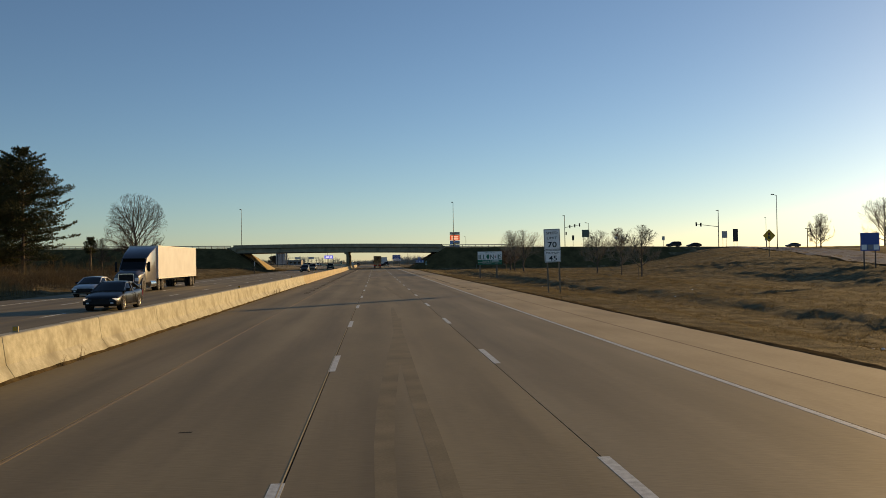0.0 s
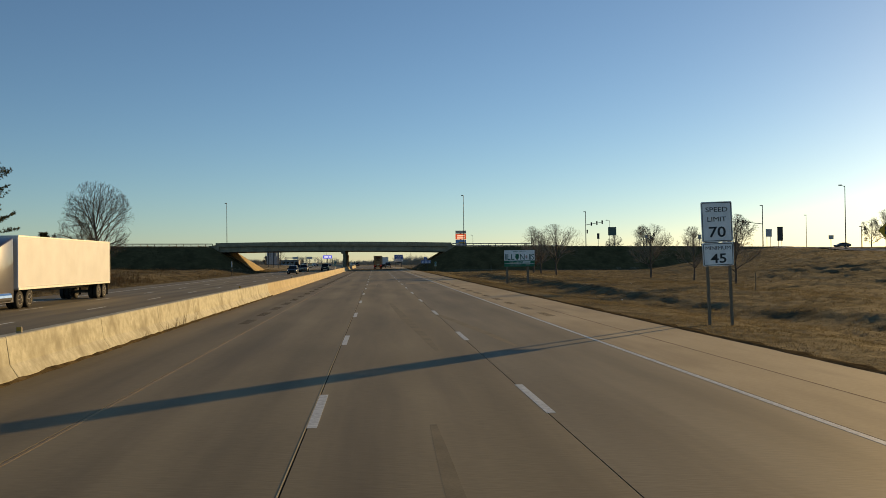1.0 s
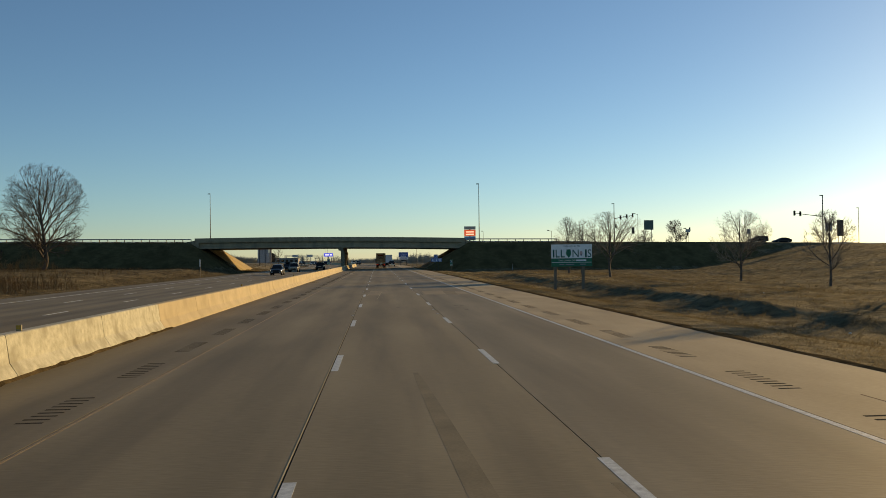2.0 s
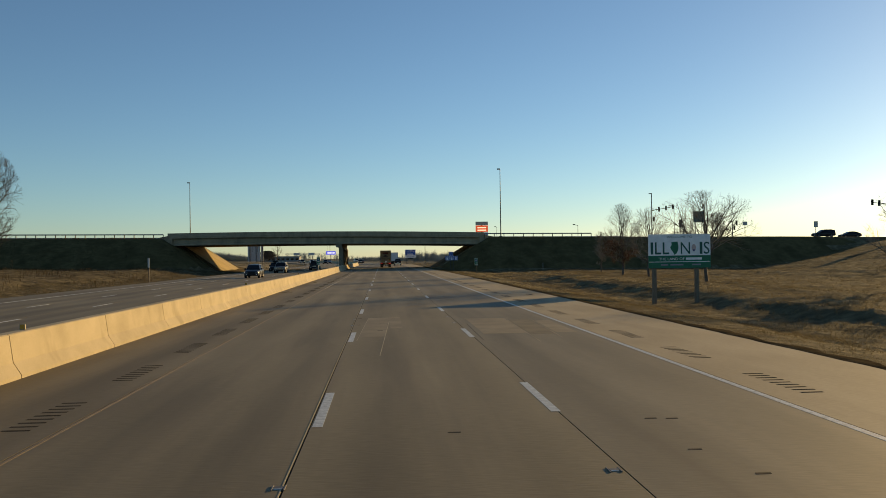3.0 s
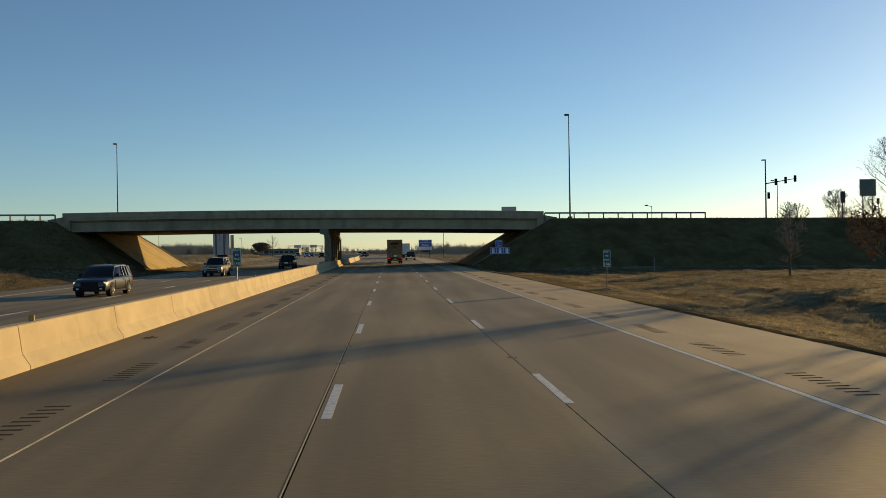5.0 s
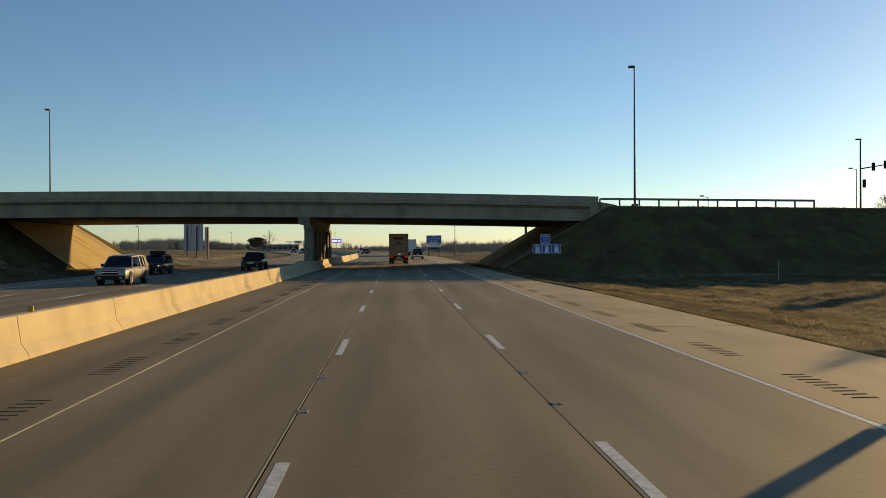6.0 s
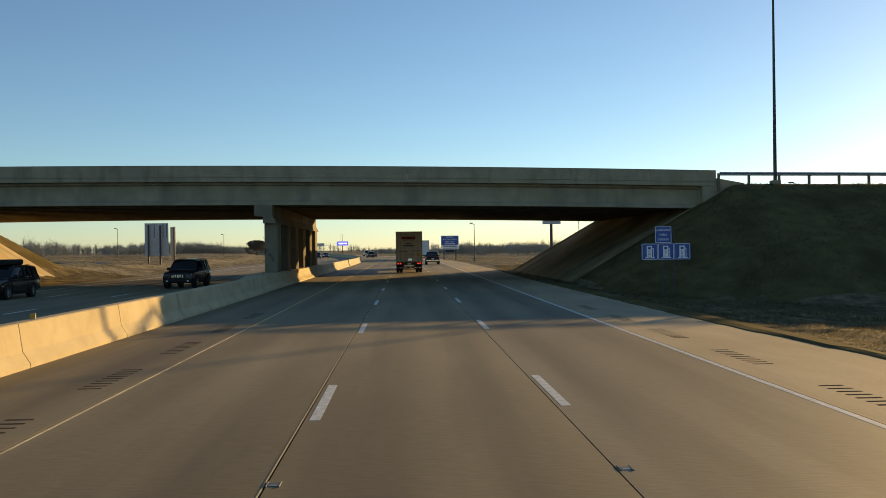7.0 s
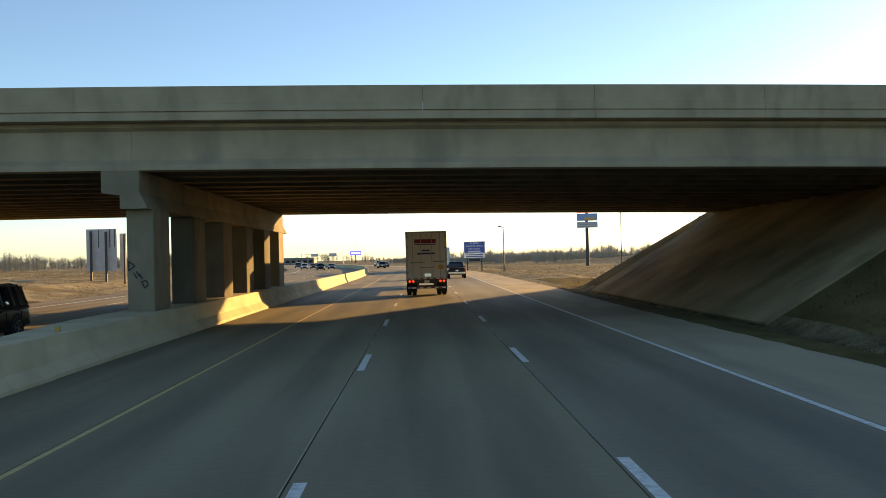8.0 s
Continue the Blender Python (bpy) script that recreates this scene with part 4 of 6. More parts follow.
def panel_sign(name, label, x, y, z0, z1, w, material, posts=(-0.3, 0.3), bars=None, turn=0.0):
    s = thing(name, label, "road sign", at=(x, y, 0), turn=turn)
    g = gz(x, y)
    for f in posts:
        part("post", boxed(f * w - 0.05, f * w + 0.05, 0.03, 0.13, g - 0.3, z1 - 0.1, 0.006), M_DARKSTEEL, s)
    p = part("plate", rounded_plate(-w / 2, w / 2, z0, z1, -0.02, 0.02, 0.05), material, s)
    for m, a, b, c, d in bars or ():
        part("text_bar", boxed(a * w, b * w, -0.027, -0.021, z0 + c * (z1 - z0), z0 + d * (z1 - z0)), m, p)
    return s


speed_sign()
state_sign()
fuel_sign()
mile_sign(11.0, 198.0, 1.24, gz(11.0, 198.0) - 0.3, False)
mile_sign(-8.74, 195.8, 1.62, 0.95, True)
sign_back()
visitor_sign()
diamond_sign()
panel_sign("services_sign", "blue services sign with white logo panels on posts", 48.5, 80.5, 2.6, 4.42, 2.0, P_BLUE,
           bars=((P_WHITE, -0.45, -0.18, 0.06, 0.34), (P_GREYPRINT, -0.14, 0.14, 0.06, 0.34), (P_WHITE, 0.18, 0.45, 0.06, 0.34)))
panel_sign("guide_sign", "dark green guide sign on two posts by the crossing", 67.0, 268.5, 9.0, 11.4, 2.4, plain("weathered_green_sign_back", (0.13, 0.19, 0.16), 0.6, spec=0.2))
panel_sign("guide_sign", "grey sign panel on two posts seen against the sky", 110.7, 262.5, 8.0, 10.2, 1.8, M_ALU)
panel_sign("guide_sign", "tall dark sign panel on two posts against the sky", 116.5, 267.5, 6.9, 11.0, 1.7, M_DARKSTEEL)
panel_sign("guide_sign", "small pale sign panel on one post by the ramp", 98.7, 208.0, 6.0, 6.9, 1.15, M_ALU, posts=(0.0,))
panel_sign("guide_sign", "small grey sign panel on one post by the crossing", 92.0, 266.5, 7.6, 8.9, 0.9, M_ALU, posts=(0.0,))
panel_sign("guide_sign", "small sign panel on one post beside the crossing road", 76.5, 266.8, 8.2, 9.0, 1.0, M_ALU, posts=(0.0,))
panel_sign("guide_sign", "slim sign panel on one post beside the crossing road", 62.5, 267.0, 8.0, 9.6, 0.7, M_DARKSTEEL, posts=(0.0,))
panel_sign("guide_sign", "narrow sign panel seen from behind on one post", -27.6, 190.0, 1.6, 2.7, 0.22, M_ALU, posts=(0.0,))
post_row = ((22.0, 238.0), (24.8, 256.2))
for x, y in ((28.6, 245.3), (29.5, 95.5)):
    e = thing("marker_post", "thin white marker post standing in dry grass", "post", "marker posts", at=(x, y, gz(x, y)))
    part("shaft", tube(bmesh.new(), (0, 0, -0.2), (0, 0, 1.5), 0.035, 0.03, 8), M_GALV if y > 200 else M_POST, e)


# ---- lamp and signal poles ----
def lamp_pole(x, y, top, arm=0.5, kind="street_lamp", label="slender dark street lamp with a small head", z=None):
    g = (gz(x, y) if z is None else z)
    s = thing(kind, label, "street lamp", "street lamps", at=(x, y, g))
    h = top - g
    part("base", boxed(-0.28, 0.28, -0.28, 0.28, -0.3, 0.25, 0.03), M_BRIDGE, s)
    part("pole", tube(bmesh.new(), (0, 0, 0.2), (0, 0, h - 0.1), 0.12, 0.06, 10), M_DARKSTEEL, s)
    a = part("arm", tube(bmesh.new(), (0, 0, h - 0.25), (-arm, 0, h), 0.05, 0.045, 8), M_DARKSTEEL, s)
    hd = bmesh.new()
    block(hd, -arm - 0.55, -arm + 0.1, -0.22, 0.22, h - 0.06, h + 0.16, 0.05, 2)
    part("lamp_head", hd, M_DARKSTEEL, a)
    return s


lamp_pole(24.1, 268.4, 20.7, 0.05)
lamp_pole(-47.3, 299.9, 21.1, 0.05, z=7.0)
lamp_pole(98.0, 201.0, 17.2, 0.8)
lamp_pole(150.0, 316.0, 16.7, 0.05, label="slender dark pole beyond the crossing road")
lamp_pole(85.0, 335, 16.4, 0.9)
lamp_pole(55.0, 330, 11.0, 0.9)
for x, y, top in ((14.2 - float(bend(392)), 392, 7.6), (46.5, 440, 14.5), (-86, 470, 9.5), (-61, 500, 8), (-52.5, 930, 15), (-54.5, 960, 16), (-58.5, 990, 15)):
    xx = x if abs(x) > 50 else x + (float(bend(y)) if x < 20 else 0)
    lamp_pole(xx, y, top, 0.4, label="tall distant light pole beyond the overpass")


def signal_head(parent, x, y, z):
    h = part("signal_head", boxed(x - 0.2, x + 0.2, y - 0.15, y + 0.15, z - 0.6, z + 0.6, 0.03), M_PLASTIC, parent)
    for dz in (-0.38, 0, 0.38):
        part("visor", tube(bmesh.new(), (x, y - 0.15, z + dz), (x, y - 0.32, z + dz), 0.15, 0.15, 10), M_PLASTIC, h)


def signal_mast(x, y, top, arm, arm_z, lamps, head_z=None):
    g = gz(x, y)
    s = thing("traffic_signal", "traffic signals hung on a mast arm over the junction", "traffic signal", "traffic signals", at=(x, y, 0))
    part("pole", tube(bmesh.new(), (0, 0, g - 0.3), (0, 0, top), 0.16, 0.10, 10), M_DARKSTEEL, s)
    part("mast_arm", tube(bmesh.new(), (0, 0, arm_z - 0.9), (arm, 0, arm_z), 0.10, 0.06, 8), M_DARKSTEEL, s)
    hd = boxed(-0.7, 0.1, -0.2, 0.2, top - 0.05, top + 0.15, 0.04)
    part("lamp_head", hd, M_DARKSTEEL, s)
    for f in lamps:
        signal_head(s, arm * f, -0.2, arm_z - 0.9 + 0.9 * f)
    if head_z:
        signal_head(s, 0.45, -0.2, head_z)
    return s


signal_mast(68.2, 303.9, 17.8, 5.6, 14.4, (0.33, 0.66, 0.98), 11.3)
signal_mast(107.2, 258.8, 16.6, -7.4, 12.4, (0.78, 0.98))
signal_mast(92.0, 310.0, 10.6, 1.2, 10.4, (0.9,), 9.0)
signal_mast(138.0, 262.0, 10.6, 1.0, 10.2, (0.9,))


# ---- guard rails on the crossing ----
def guard_rail(x0, x1, y, label):
    s = thing("guard_rail", label, "guard rail", at=(0, 0, 0))
    n = int(abs(x1 - x0) / 1.95)
    for i in range(n + 1):
        x = x0 + (x1 - x0) * i / n
        g = float(level(x))
        part("post", boxed(x - 0.07, x + 0.07, y + 0.05, y + 0.22, g - 0.5, g + 0.72, 0.008), M_POST, s)
    prof = [(0.0, 0.49), (-0.07, 0.53), (-0.07, 0.57), (0.0, 0.61), (-0.07, 0.65), (-0.07, 0.69), (0.0, 0.73), (0.012, 0.73), (-0.055, 0.69), (-0.055, 0.65), (0.012, 0.61), (-0.055, 0.57), (-0.055, 0.53), (0.012, 0.49)]
    rings = [[(x, y + a, float(level(x)) + b + 0.06) for a, b in prof] for x in np.linspace(x0, x1, 24)]
    part("rail", sweep(bmesh.new(), rings), M_GALV, s)
    return s


guard_rail(20.78, 43.8, 269.6, "galvanised steel guard rail along the crossing road")
guard_rail(-46.0, -150.0, 269.2, "long galvanised steel guard rail along the crossing road")
guard_rail(21.2, 60.0, 300.0, "galvanised guard rail on the far edge of the crossing")
guard_rail(-46.0, -150.0, 300.0, "galvanised guard rail on the far edge of the crossing")

# painted scrawl on the pier's end
scrawl = thing("graffiti", "faded black painted scrawl on the pier column", "graffiti")
for pts in (((-0.30, 1.95), (-0.30, 1.68), (-0.12, 1.82), (-0.30, 1.95)), ((-0.16, 1.62), (-0.07, 1.46)), ((-0.09, 1.66), (0.0, 1.50)), ((0.0, 1.60), (0.08, 1.44)),
            ((0.06, 1.36), (0.18, 1.40), (0.24, 1.28), (0.14, 1.18), (0.06, 1.36))):
    bm = bmesh.new()
    for a, b in zip(pts, pts[1:]):
        tube(bm, (PX + 0.08 + a[0] * 1.15, BRIDGE_Y0 + 0.898, 0.28 + a[1] * 1.15), (PX + 0.08 + b[0] * 1.15, BRIDGE_Y0 + 0.898, 0.28 + b[1] * 1.15), 0.022, None, 6)
    part("stroke", bm, P_BLACK, scrawl)


# ---- tall pole sign, electronic board and buildings beyond the overpass ----
def pole_sign():
    x, y = 42.6, 460.0
    s = thing("pole_sign", "tall roadside pole sign with a lit orange board", "sign")
    part("pole", tube(bmesh.new(), (x, y + 0.6, gz(x, y) - 0.3), (x, y + 0.6, 16.5), 0.45, 0.38, 12), M_DARKSTEEL, s)
    part("top_panel", boxed(x - 2.7, x + 2.7, y - 0.3, y + 0.3, 16.0, 17.5, 0.05), plain("bronze_sign_face", (0.52, 0.45, 0.37), 0.5), s)
    b = part("display", boxed(x - 2.7, x + 2.7, y - 0.3, y + 0.3, 13.0, 15.85, 0.05), plain("lit_orange_display", (0.85, 0.12, 0.045), 0.4, 0, 0.55), s, "glowing orange red electronic board")
    for z in (13.5, 14.6):
        part("text_bar", boxed(x - 1.9, x + 1.9, y - 0.34, y - 0.305, z, z + 0.5), plain("lit_pale_text", (1.0, 0.75, 0.6), 0.4, 0, 1.0), b)
    p = part("picture_panel", boxed(x - 2.65, x + 2.65, y - 0.3, y + 0.3, 10.95, 12.8, 0.05), plain("sky_blue_sign_face", (0.16, 0.36, 0.62), 0.5), s, "light blue lower sign face")
    part("orange_band", boxed(x - 0.9, x + 2.2, y - 0.34, y - 0.305, 11.2, 11.75), P_ORANGE, p)
    q = part("lower_panel", boxed(x - 2.65, x + 2.65, y - 0.3, y + 0.3, 9.15, 10.7, 0.05), plain("grey_letter_board", (0.50, 0.52, 0.55), 0.5), s)
    for z in (9.4, 9.95, 10.3):
        part("text_bar", boxed(x - 2.3, x + 2.3, y - 0.34, y - 0.305, z, z + 0.14), P_GREYPRINT, q)
    return s


pole_sign()
board = thing("message_board", "blue lit electronic message board on a post", "sign")
BX, BY = -47.5, 860.0
part("post", boxed(BX - 0.3, BX + 0.3, BY + 0.3, BY + 0.8, gz(BX, BY) - 0.3, 6.0), M_DARKSTEEL, board)
part("display", boxed(BX - 4.3, BX + 4.3, BY - 0.2, BY + 0.3, 5.6, 8.7, 0.05), plain("lit_blue_display", (0.08, 0.12, 1.0), 0.4, 0, 0.7), board, "glowing blue display")
for a, b in ((-3.0, 0.7), (1.4, 3.4)):
    part("text_bar", boxed(BX + a, BX + b, BY - 0.26, BY - 0.205, 6.6, 7.7), plain("lit_white_text", (0.7, 0.75, 1.0), 0.4, 0, 1.2), board)

M_SIDING = mat("pale_metal_siding", (0.17, 0.165, 0.155), (0.27, 0.262, 0.25), 0.5, 0.7, 0.05, 10, object_space=True)
M_ROOF = mat("grey_flat_roof", (0.16, 0.16, 0.16), (0.28, 0.28, 0.27), 0.5, 0.8, 0.05, 10, object_space=True)


def low_building(x, y, w, d, h, n, label):
    g = gz(x, y)
    s = thing("building", label, "building", "distant buildings", at=(x, y, g))
    part("wall", boxed(-w / 2, w / 2, 0, d, -0.3, h), M_SIDING, s)
    part("roof", boxed(-w / 2 - 0.4, w / 2 + 0.4, -0.4, d + 0.4, h + 0.004, h + 0.5), M_ROOF, s)
    for i in range(n):
        wx = -w / 2 + w * (i + 0.5) / n
        win = part("window", boxed(wx - w / n * 0.3, wx + w / n * 0.3, -0.05, -0.004, h * 0.35, h * 0.75), M_GLASS, s)
        part("window_frame", boxed(wx - w / n * 0.34, wx + w / n * 0.34, -0.03, -0.003, h * 0.28, h * 0.34), M_GALV, win)
    return s


gantry = thing("sign_gantry", "overhead sign gantry far off, its panels seen from behind", "road sign")
for x in (-92.0, -60.0):
    part("post", tube(bmesh.new(), (x, 900.0, gz(x, 900.0) - 0.3), (x, 900.0, 7.6), 0.3, 0.25, 8), M_GALV, gantry)
for z in (6.2, 7.2):
    part("beam", tube(bmesh.new(), (-92.0, 900.0, z), (-60.0, 900.0, z), 0.14, None, 6), M_GALV, gantry)
for x in (-82.0, -68.0):
    part("panel", boxed(x - 2.9, x + 2.9, 899.5, 899.7, 5.4, 7.8, 0.02), M_ALU, gantry)

low_building(-84, 790, 30, 16, 4.4, 8, "wide pale warehouse far beyond the overpass")



# ---- bare trees ----
def skin(segs, sides=3):
    """Tapered tubes from a list of (a, b, ra, rb)."""
    A = np.array([s[0] for s in segs], float)
    B = np.array([s[1] for s in segs], float)
    ra = np.array([s[2] for s in segs])[:, None]
    rb = np.array([s[3] for s in segs])[:, None]
    D = B - A
    D /= np.linalg.norm(D, axis=1, keepdims=True) + 1e-9
    ref = np.where(np.abs(D[:, 2:3]) > 0.9, [[1.0, 0, 0]], [[0, 0, 1.0]])
    U = np.cross(D, ref)
    U /= np.linalg.norm(U, axis=1, keepdims=True)
    V = np.cross(D, U)
    n = len(segs)
    verts = np.empty((n, 2, sides, 3))
    for k in range(sides):
        c, s = math.cos(2 * math.pi * k / sides), math.sin(2 * math.pi * k / sides)
        verts[:, 0, k] = A + (U * c + V * s) * ra
        verts[:, 1, k] = B + (U * c + V * s) * rb
    base = (np.arange(n) * 2 * sides)[:, None]
    faces = []
    for k in range(sides):
        k2 = (k + 1) % sides
        faces.append(np.concatenate([base + k, base + k2, base + sides + k2, base + sides + k], 1))
    return verts.reshape(-1, 3).tolist(), np.concatenate(faces).tolist()


def grow(h, w, seed, clear=0.2, limbs=8, rise=0.35, thin=0.012, density=1.0, stout=0.019):
    """Segments of a bare crown that fills an egg shape h high and w wide: limbs, boughs, twigs."""
    g = np.random.default_rng(seed)
    r0 = h * stout
    trunk, twigs = [], []
    tz = clear * h
    mid = np.array([0, 0, tz + (h - tz) * 0.47])
    half = np.array([w / 2, w / 2, (h - tz) * 0.53])
    bend_x, bend_y = g.normal(0, 0.012 * h, 2)
    trunk.append(((0, 0, -0.3), (bend_x, bend_y, tz * 0.55), r0 * 1.3, r0 * 1.02))
    trunk.append((trunk[0][1], (bend_x, bend_y, tz), r0 * 1.02, r0 * 0.95))
    trunk.append((trunk[1][1], (0.0, 0.0, tz + (h - tz) * 0.3), r0 * 0.95, r0 * 0.6))
    trunk.append((trunk[2][1], (bend_x, -bend_y, tz + (h - tz) * 0.62), r0 * 0.6, r0 * 0.3))
    trunk.append((trunk[3][1], (0.0, 0.0, h * 0.97), r0 * 0.3, thin))

    def reach(p, d):
        """How far the egg's skin is from p along d."""
        a, b = d / half, (p - mid) / half
        A, B, C = a @ a, a @ b, b @ b - 1
        disc = B * B - A * C
        return max(0.0, (-B + math.sqrt(disc)) / A) if disc > 0 else 0.0

    def limb(p, d, length, r, lev):
        n = 4 if lev == 1 else 3 if lev == 2 else 2
        pts = [p]
        for k in range(n):
            d = d + g.normal(0, 0.13, 3)
            d[2] += rise * 0.10
            d /= np.linalg.norm(d)
            pts.append(pts[-1] + d * length / n)
        rr = [max(r * (1 - 0.8 * k / n), thin * 0.75) for k in range(n + 1)]
        for k in range(n):
            (trunk if lev == 1 else twigs).append((tuple(pts[k]), tuple(pts[k + 1]), rr[k], rr[k + 1]))
        if lev >= 4:
            return
        count = int(density * {1: 11, 2: 7, 3: 4}[lev] * g.uniform(0.8, 1.2))
        for k in range(count):
            u = 0.15 + 0.83 * (k + g.random()) / count
            f = u * n
            m = min(int(f), n - 1)
            q = pts[m] + (pts[m + 1] - pts[m]) * (f - m)
            ax = g.normal(0, 1, 3)
            ax -= d * ax.dot(d)
            ax /= np.linalg.norm(ax) + 1e-9
            a = g.uniform(0.45, 0.95)
            nd = d * math.cos(a) + ax * math.sin(a)
            nd[2] += rise * 0.35
            nd /= np.linalg.norm(nd)
            room = reach(q, nd)
            L = min(length * (0.62 - 0.30 * u) * g.uniform(0.7, 1.3), room * 1.03)
            if L > 0.12:
                limb(q, nd, L, max(rr[m] * 0.55, thin), lev + 1)

    for k in range(limbs):
        z = tz * 0.9 + (h - tz) * 0.42 * (k / limbs) ** 1.2
        a = 2.4 * k + g.uniform(-0.3, 0.3)
        tilt = g.uniform(0.85, 1.32) - 0.68 * k / limbs
        d = np.array([math.cos(a) * math.sin(tilt), math.sin(a) * math.sin(tilt), math.cos(tilt)])
        q = np.array([0.0, 0.0, z])
        limb(q, d, reach(q, d) * g.uniform(0.88, 1.0), r0 * (0.55 - 0.25 * k / limbs), 1)
    limb(np.array([0.0, 0.0, tz + (h - tz) * 0.45]), np.array([0.05, 0.02, 1.0]), (h - tz) * 0.52, r0 * 0.4, 1)
    return trunk, twigs


def bare_tree(x, y, h, w, seed, label, bark=None, clear=0.2, limbs=8, thin=0.012, density=1.0, leaves=None, group="bare trees", rise=0.35, stout=0.019):
    crown_bark = bark or M_TWIG
    bark = M_TWIG
    trunk, twigs = grow(h, w, seed, clear, limbs, rise, thin, density, stout)
    t = thing("tree", label, "tree", group, at=(x, y, gz(x, y)), turn=seed * 37 % 360)
    me = raw("trunk", *skin(trunk, 7), bark, True)
    shared("trunk", me, t)
    shared("crown", raw("crown", *skin(twigs, 3), crown_bark), t)
    if leaves:
        g = np.random.default_rng(seed + 9)
        low = [s for s in twigs if s[1][2] < leaves[1] * h]
        vs, fs = [], []
        for i in range(leaves[0]):
            s = low[g.integers(len(low))]
            c = np.array(s[1]) + g.normal(0, 0.24, 3)
            a, b = g.normal(0, 0.042, 3), g.normal(0, 0.042, 3)
            k = len(vs)
            vs += [c - a, c + b, c + a, c - b]
            fs.append((k, k + 1, k + 2, k + 3))
        shared("dead_leaves", raw("dead_leaves", vs, fs, M_DEADLEAF), t)
    return t


BARE = "leafless tree with grey bark standing in dry grass"
bare_tree(-60.2, 215.5, 19.3, 15.4, 3, "large broad leafless tree beside the motorway", clear=0.13, limbs=18, thin=0.016, density=1.0, rise=0.3)
bare_tree(28.5, 165.8, 8.4, 10.2, 11, BARE, M_PALEBARK, 0.24, 12, 0.0055, 0.85, rise=0.30, stout=0.018)
bare_tree(30.5, 188.8, 8.4, 6.6, 12, BARE, M_PALEBARK, 0.22, 11, 0.005, 0.9, rise=0.35, stout=0.016)
bare_tree(32.2, 205.8, 10.0, 5.8, 13, "leafless young tree with russet leaves on low boughs", M_PALEBARK, 0.18, 10, 0.005, 1.15, leaves=(2600, 0.5), rise=0.42, stout=0.016)
bare_tree(34.0, 224.0, 6.6, 3.2, 14, "thin pale leafless sapling in dry grass", M_PALEBARK, 0.16, 6, 0.010, stout=0.016, density=1.1)
bare_tree(35.4, 112.8, 7.2, 5.6, 15, BARE, M_PALEBARK, 0.20, 7, 0.009, stout=0.016, density=1.1)
bare_tree(39.9, 153.0, 8.2, 7.2, 16, BARE, M_PALEBARK, 0.20, 10, 0.0045, 1.15, rise=0.42, stout=0.016)
bare_tree(37.7, 130.0, 6.6, 4.6, 17, BARE, M_PALEBARK, 0.20, 7, 0.0085, stout=0.016, density=1.1)
bare_tree(121.8, 224.0, 9.4, 7.6, 18, "rounded leafless tree beyond the slip road", M_PALEBARK, 0.12, 12, 0.012, 0.85, rise=0.6)
bare_tree(153.5, 245.0, 15.0, 17.0, 19, "large leafless tree beyond the slip road", M_PALEBARK, 0.10, 14, 0.014, 0.9, rise=0.5)
bare_tree(141.0, 262.0, 8.5, 7.0, 20, "small leafless tree beyond the slip road", M_PALEBARK, 0.14, 8, 0.020)
bare_tree(96.0, 330.0, 11.5, 8.5, 21, "leafless tree beyond the crossing road", M_PALEBARK, 0.16, 8, 0.022)
bare_tree(83.0, 322.0, 10.5, 7.0, 22, "leafless tree beyond the crossing road", M_PALEBARK, 0.16, 8, 0.022)
bare_tree(-66.0, 208.0, 8.0, 5.0, 23, "small leafless tree in tall dry weeds", M_TWIG, 0.14, 7, 0.016)
bare_tree(-76.0, 650.0, 8.0, 13.0, 24, "broad leafless shrub beyond the overpass", M_TWIG, 0.04, 14, 0.05, 1.2)
bare_tree(-70.0, 655.0, 12.0, 9.0, 25, "leafless tree beyond the overpass", M_PALEBARK, 0.12, 7, 0.018, 0.7)


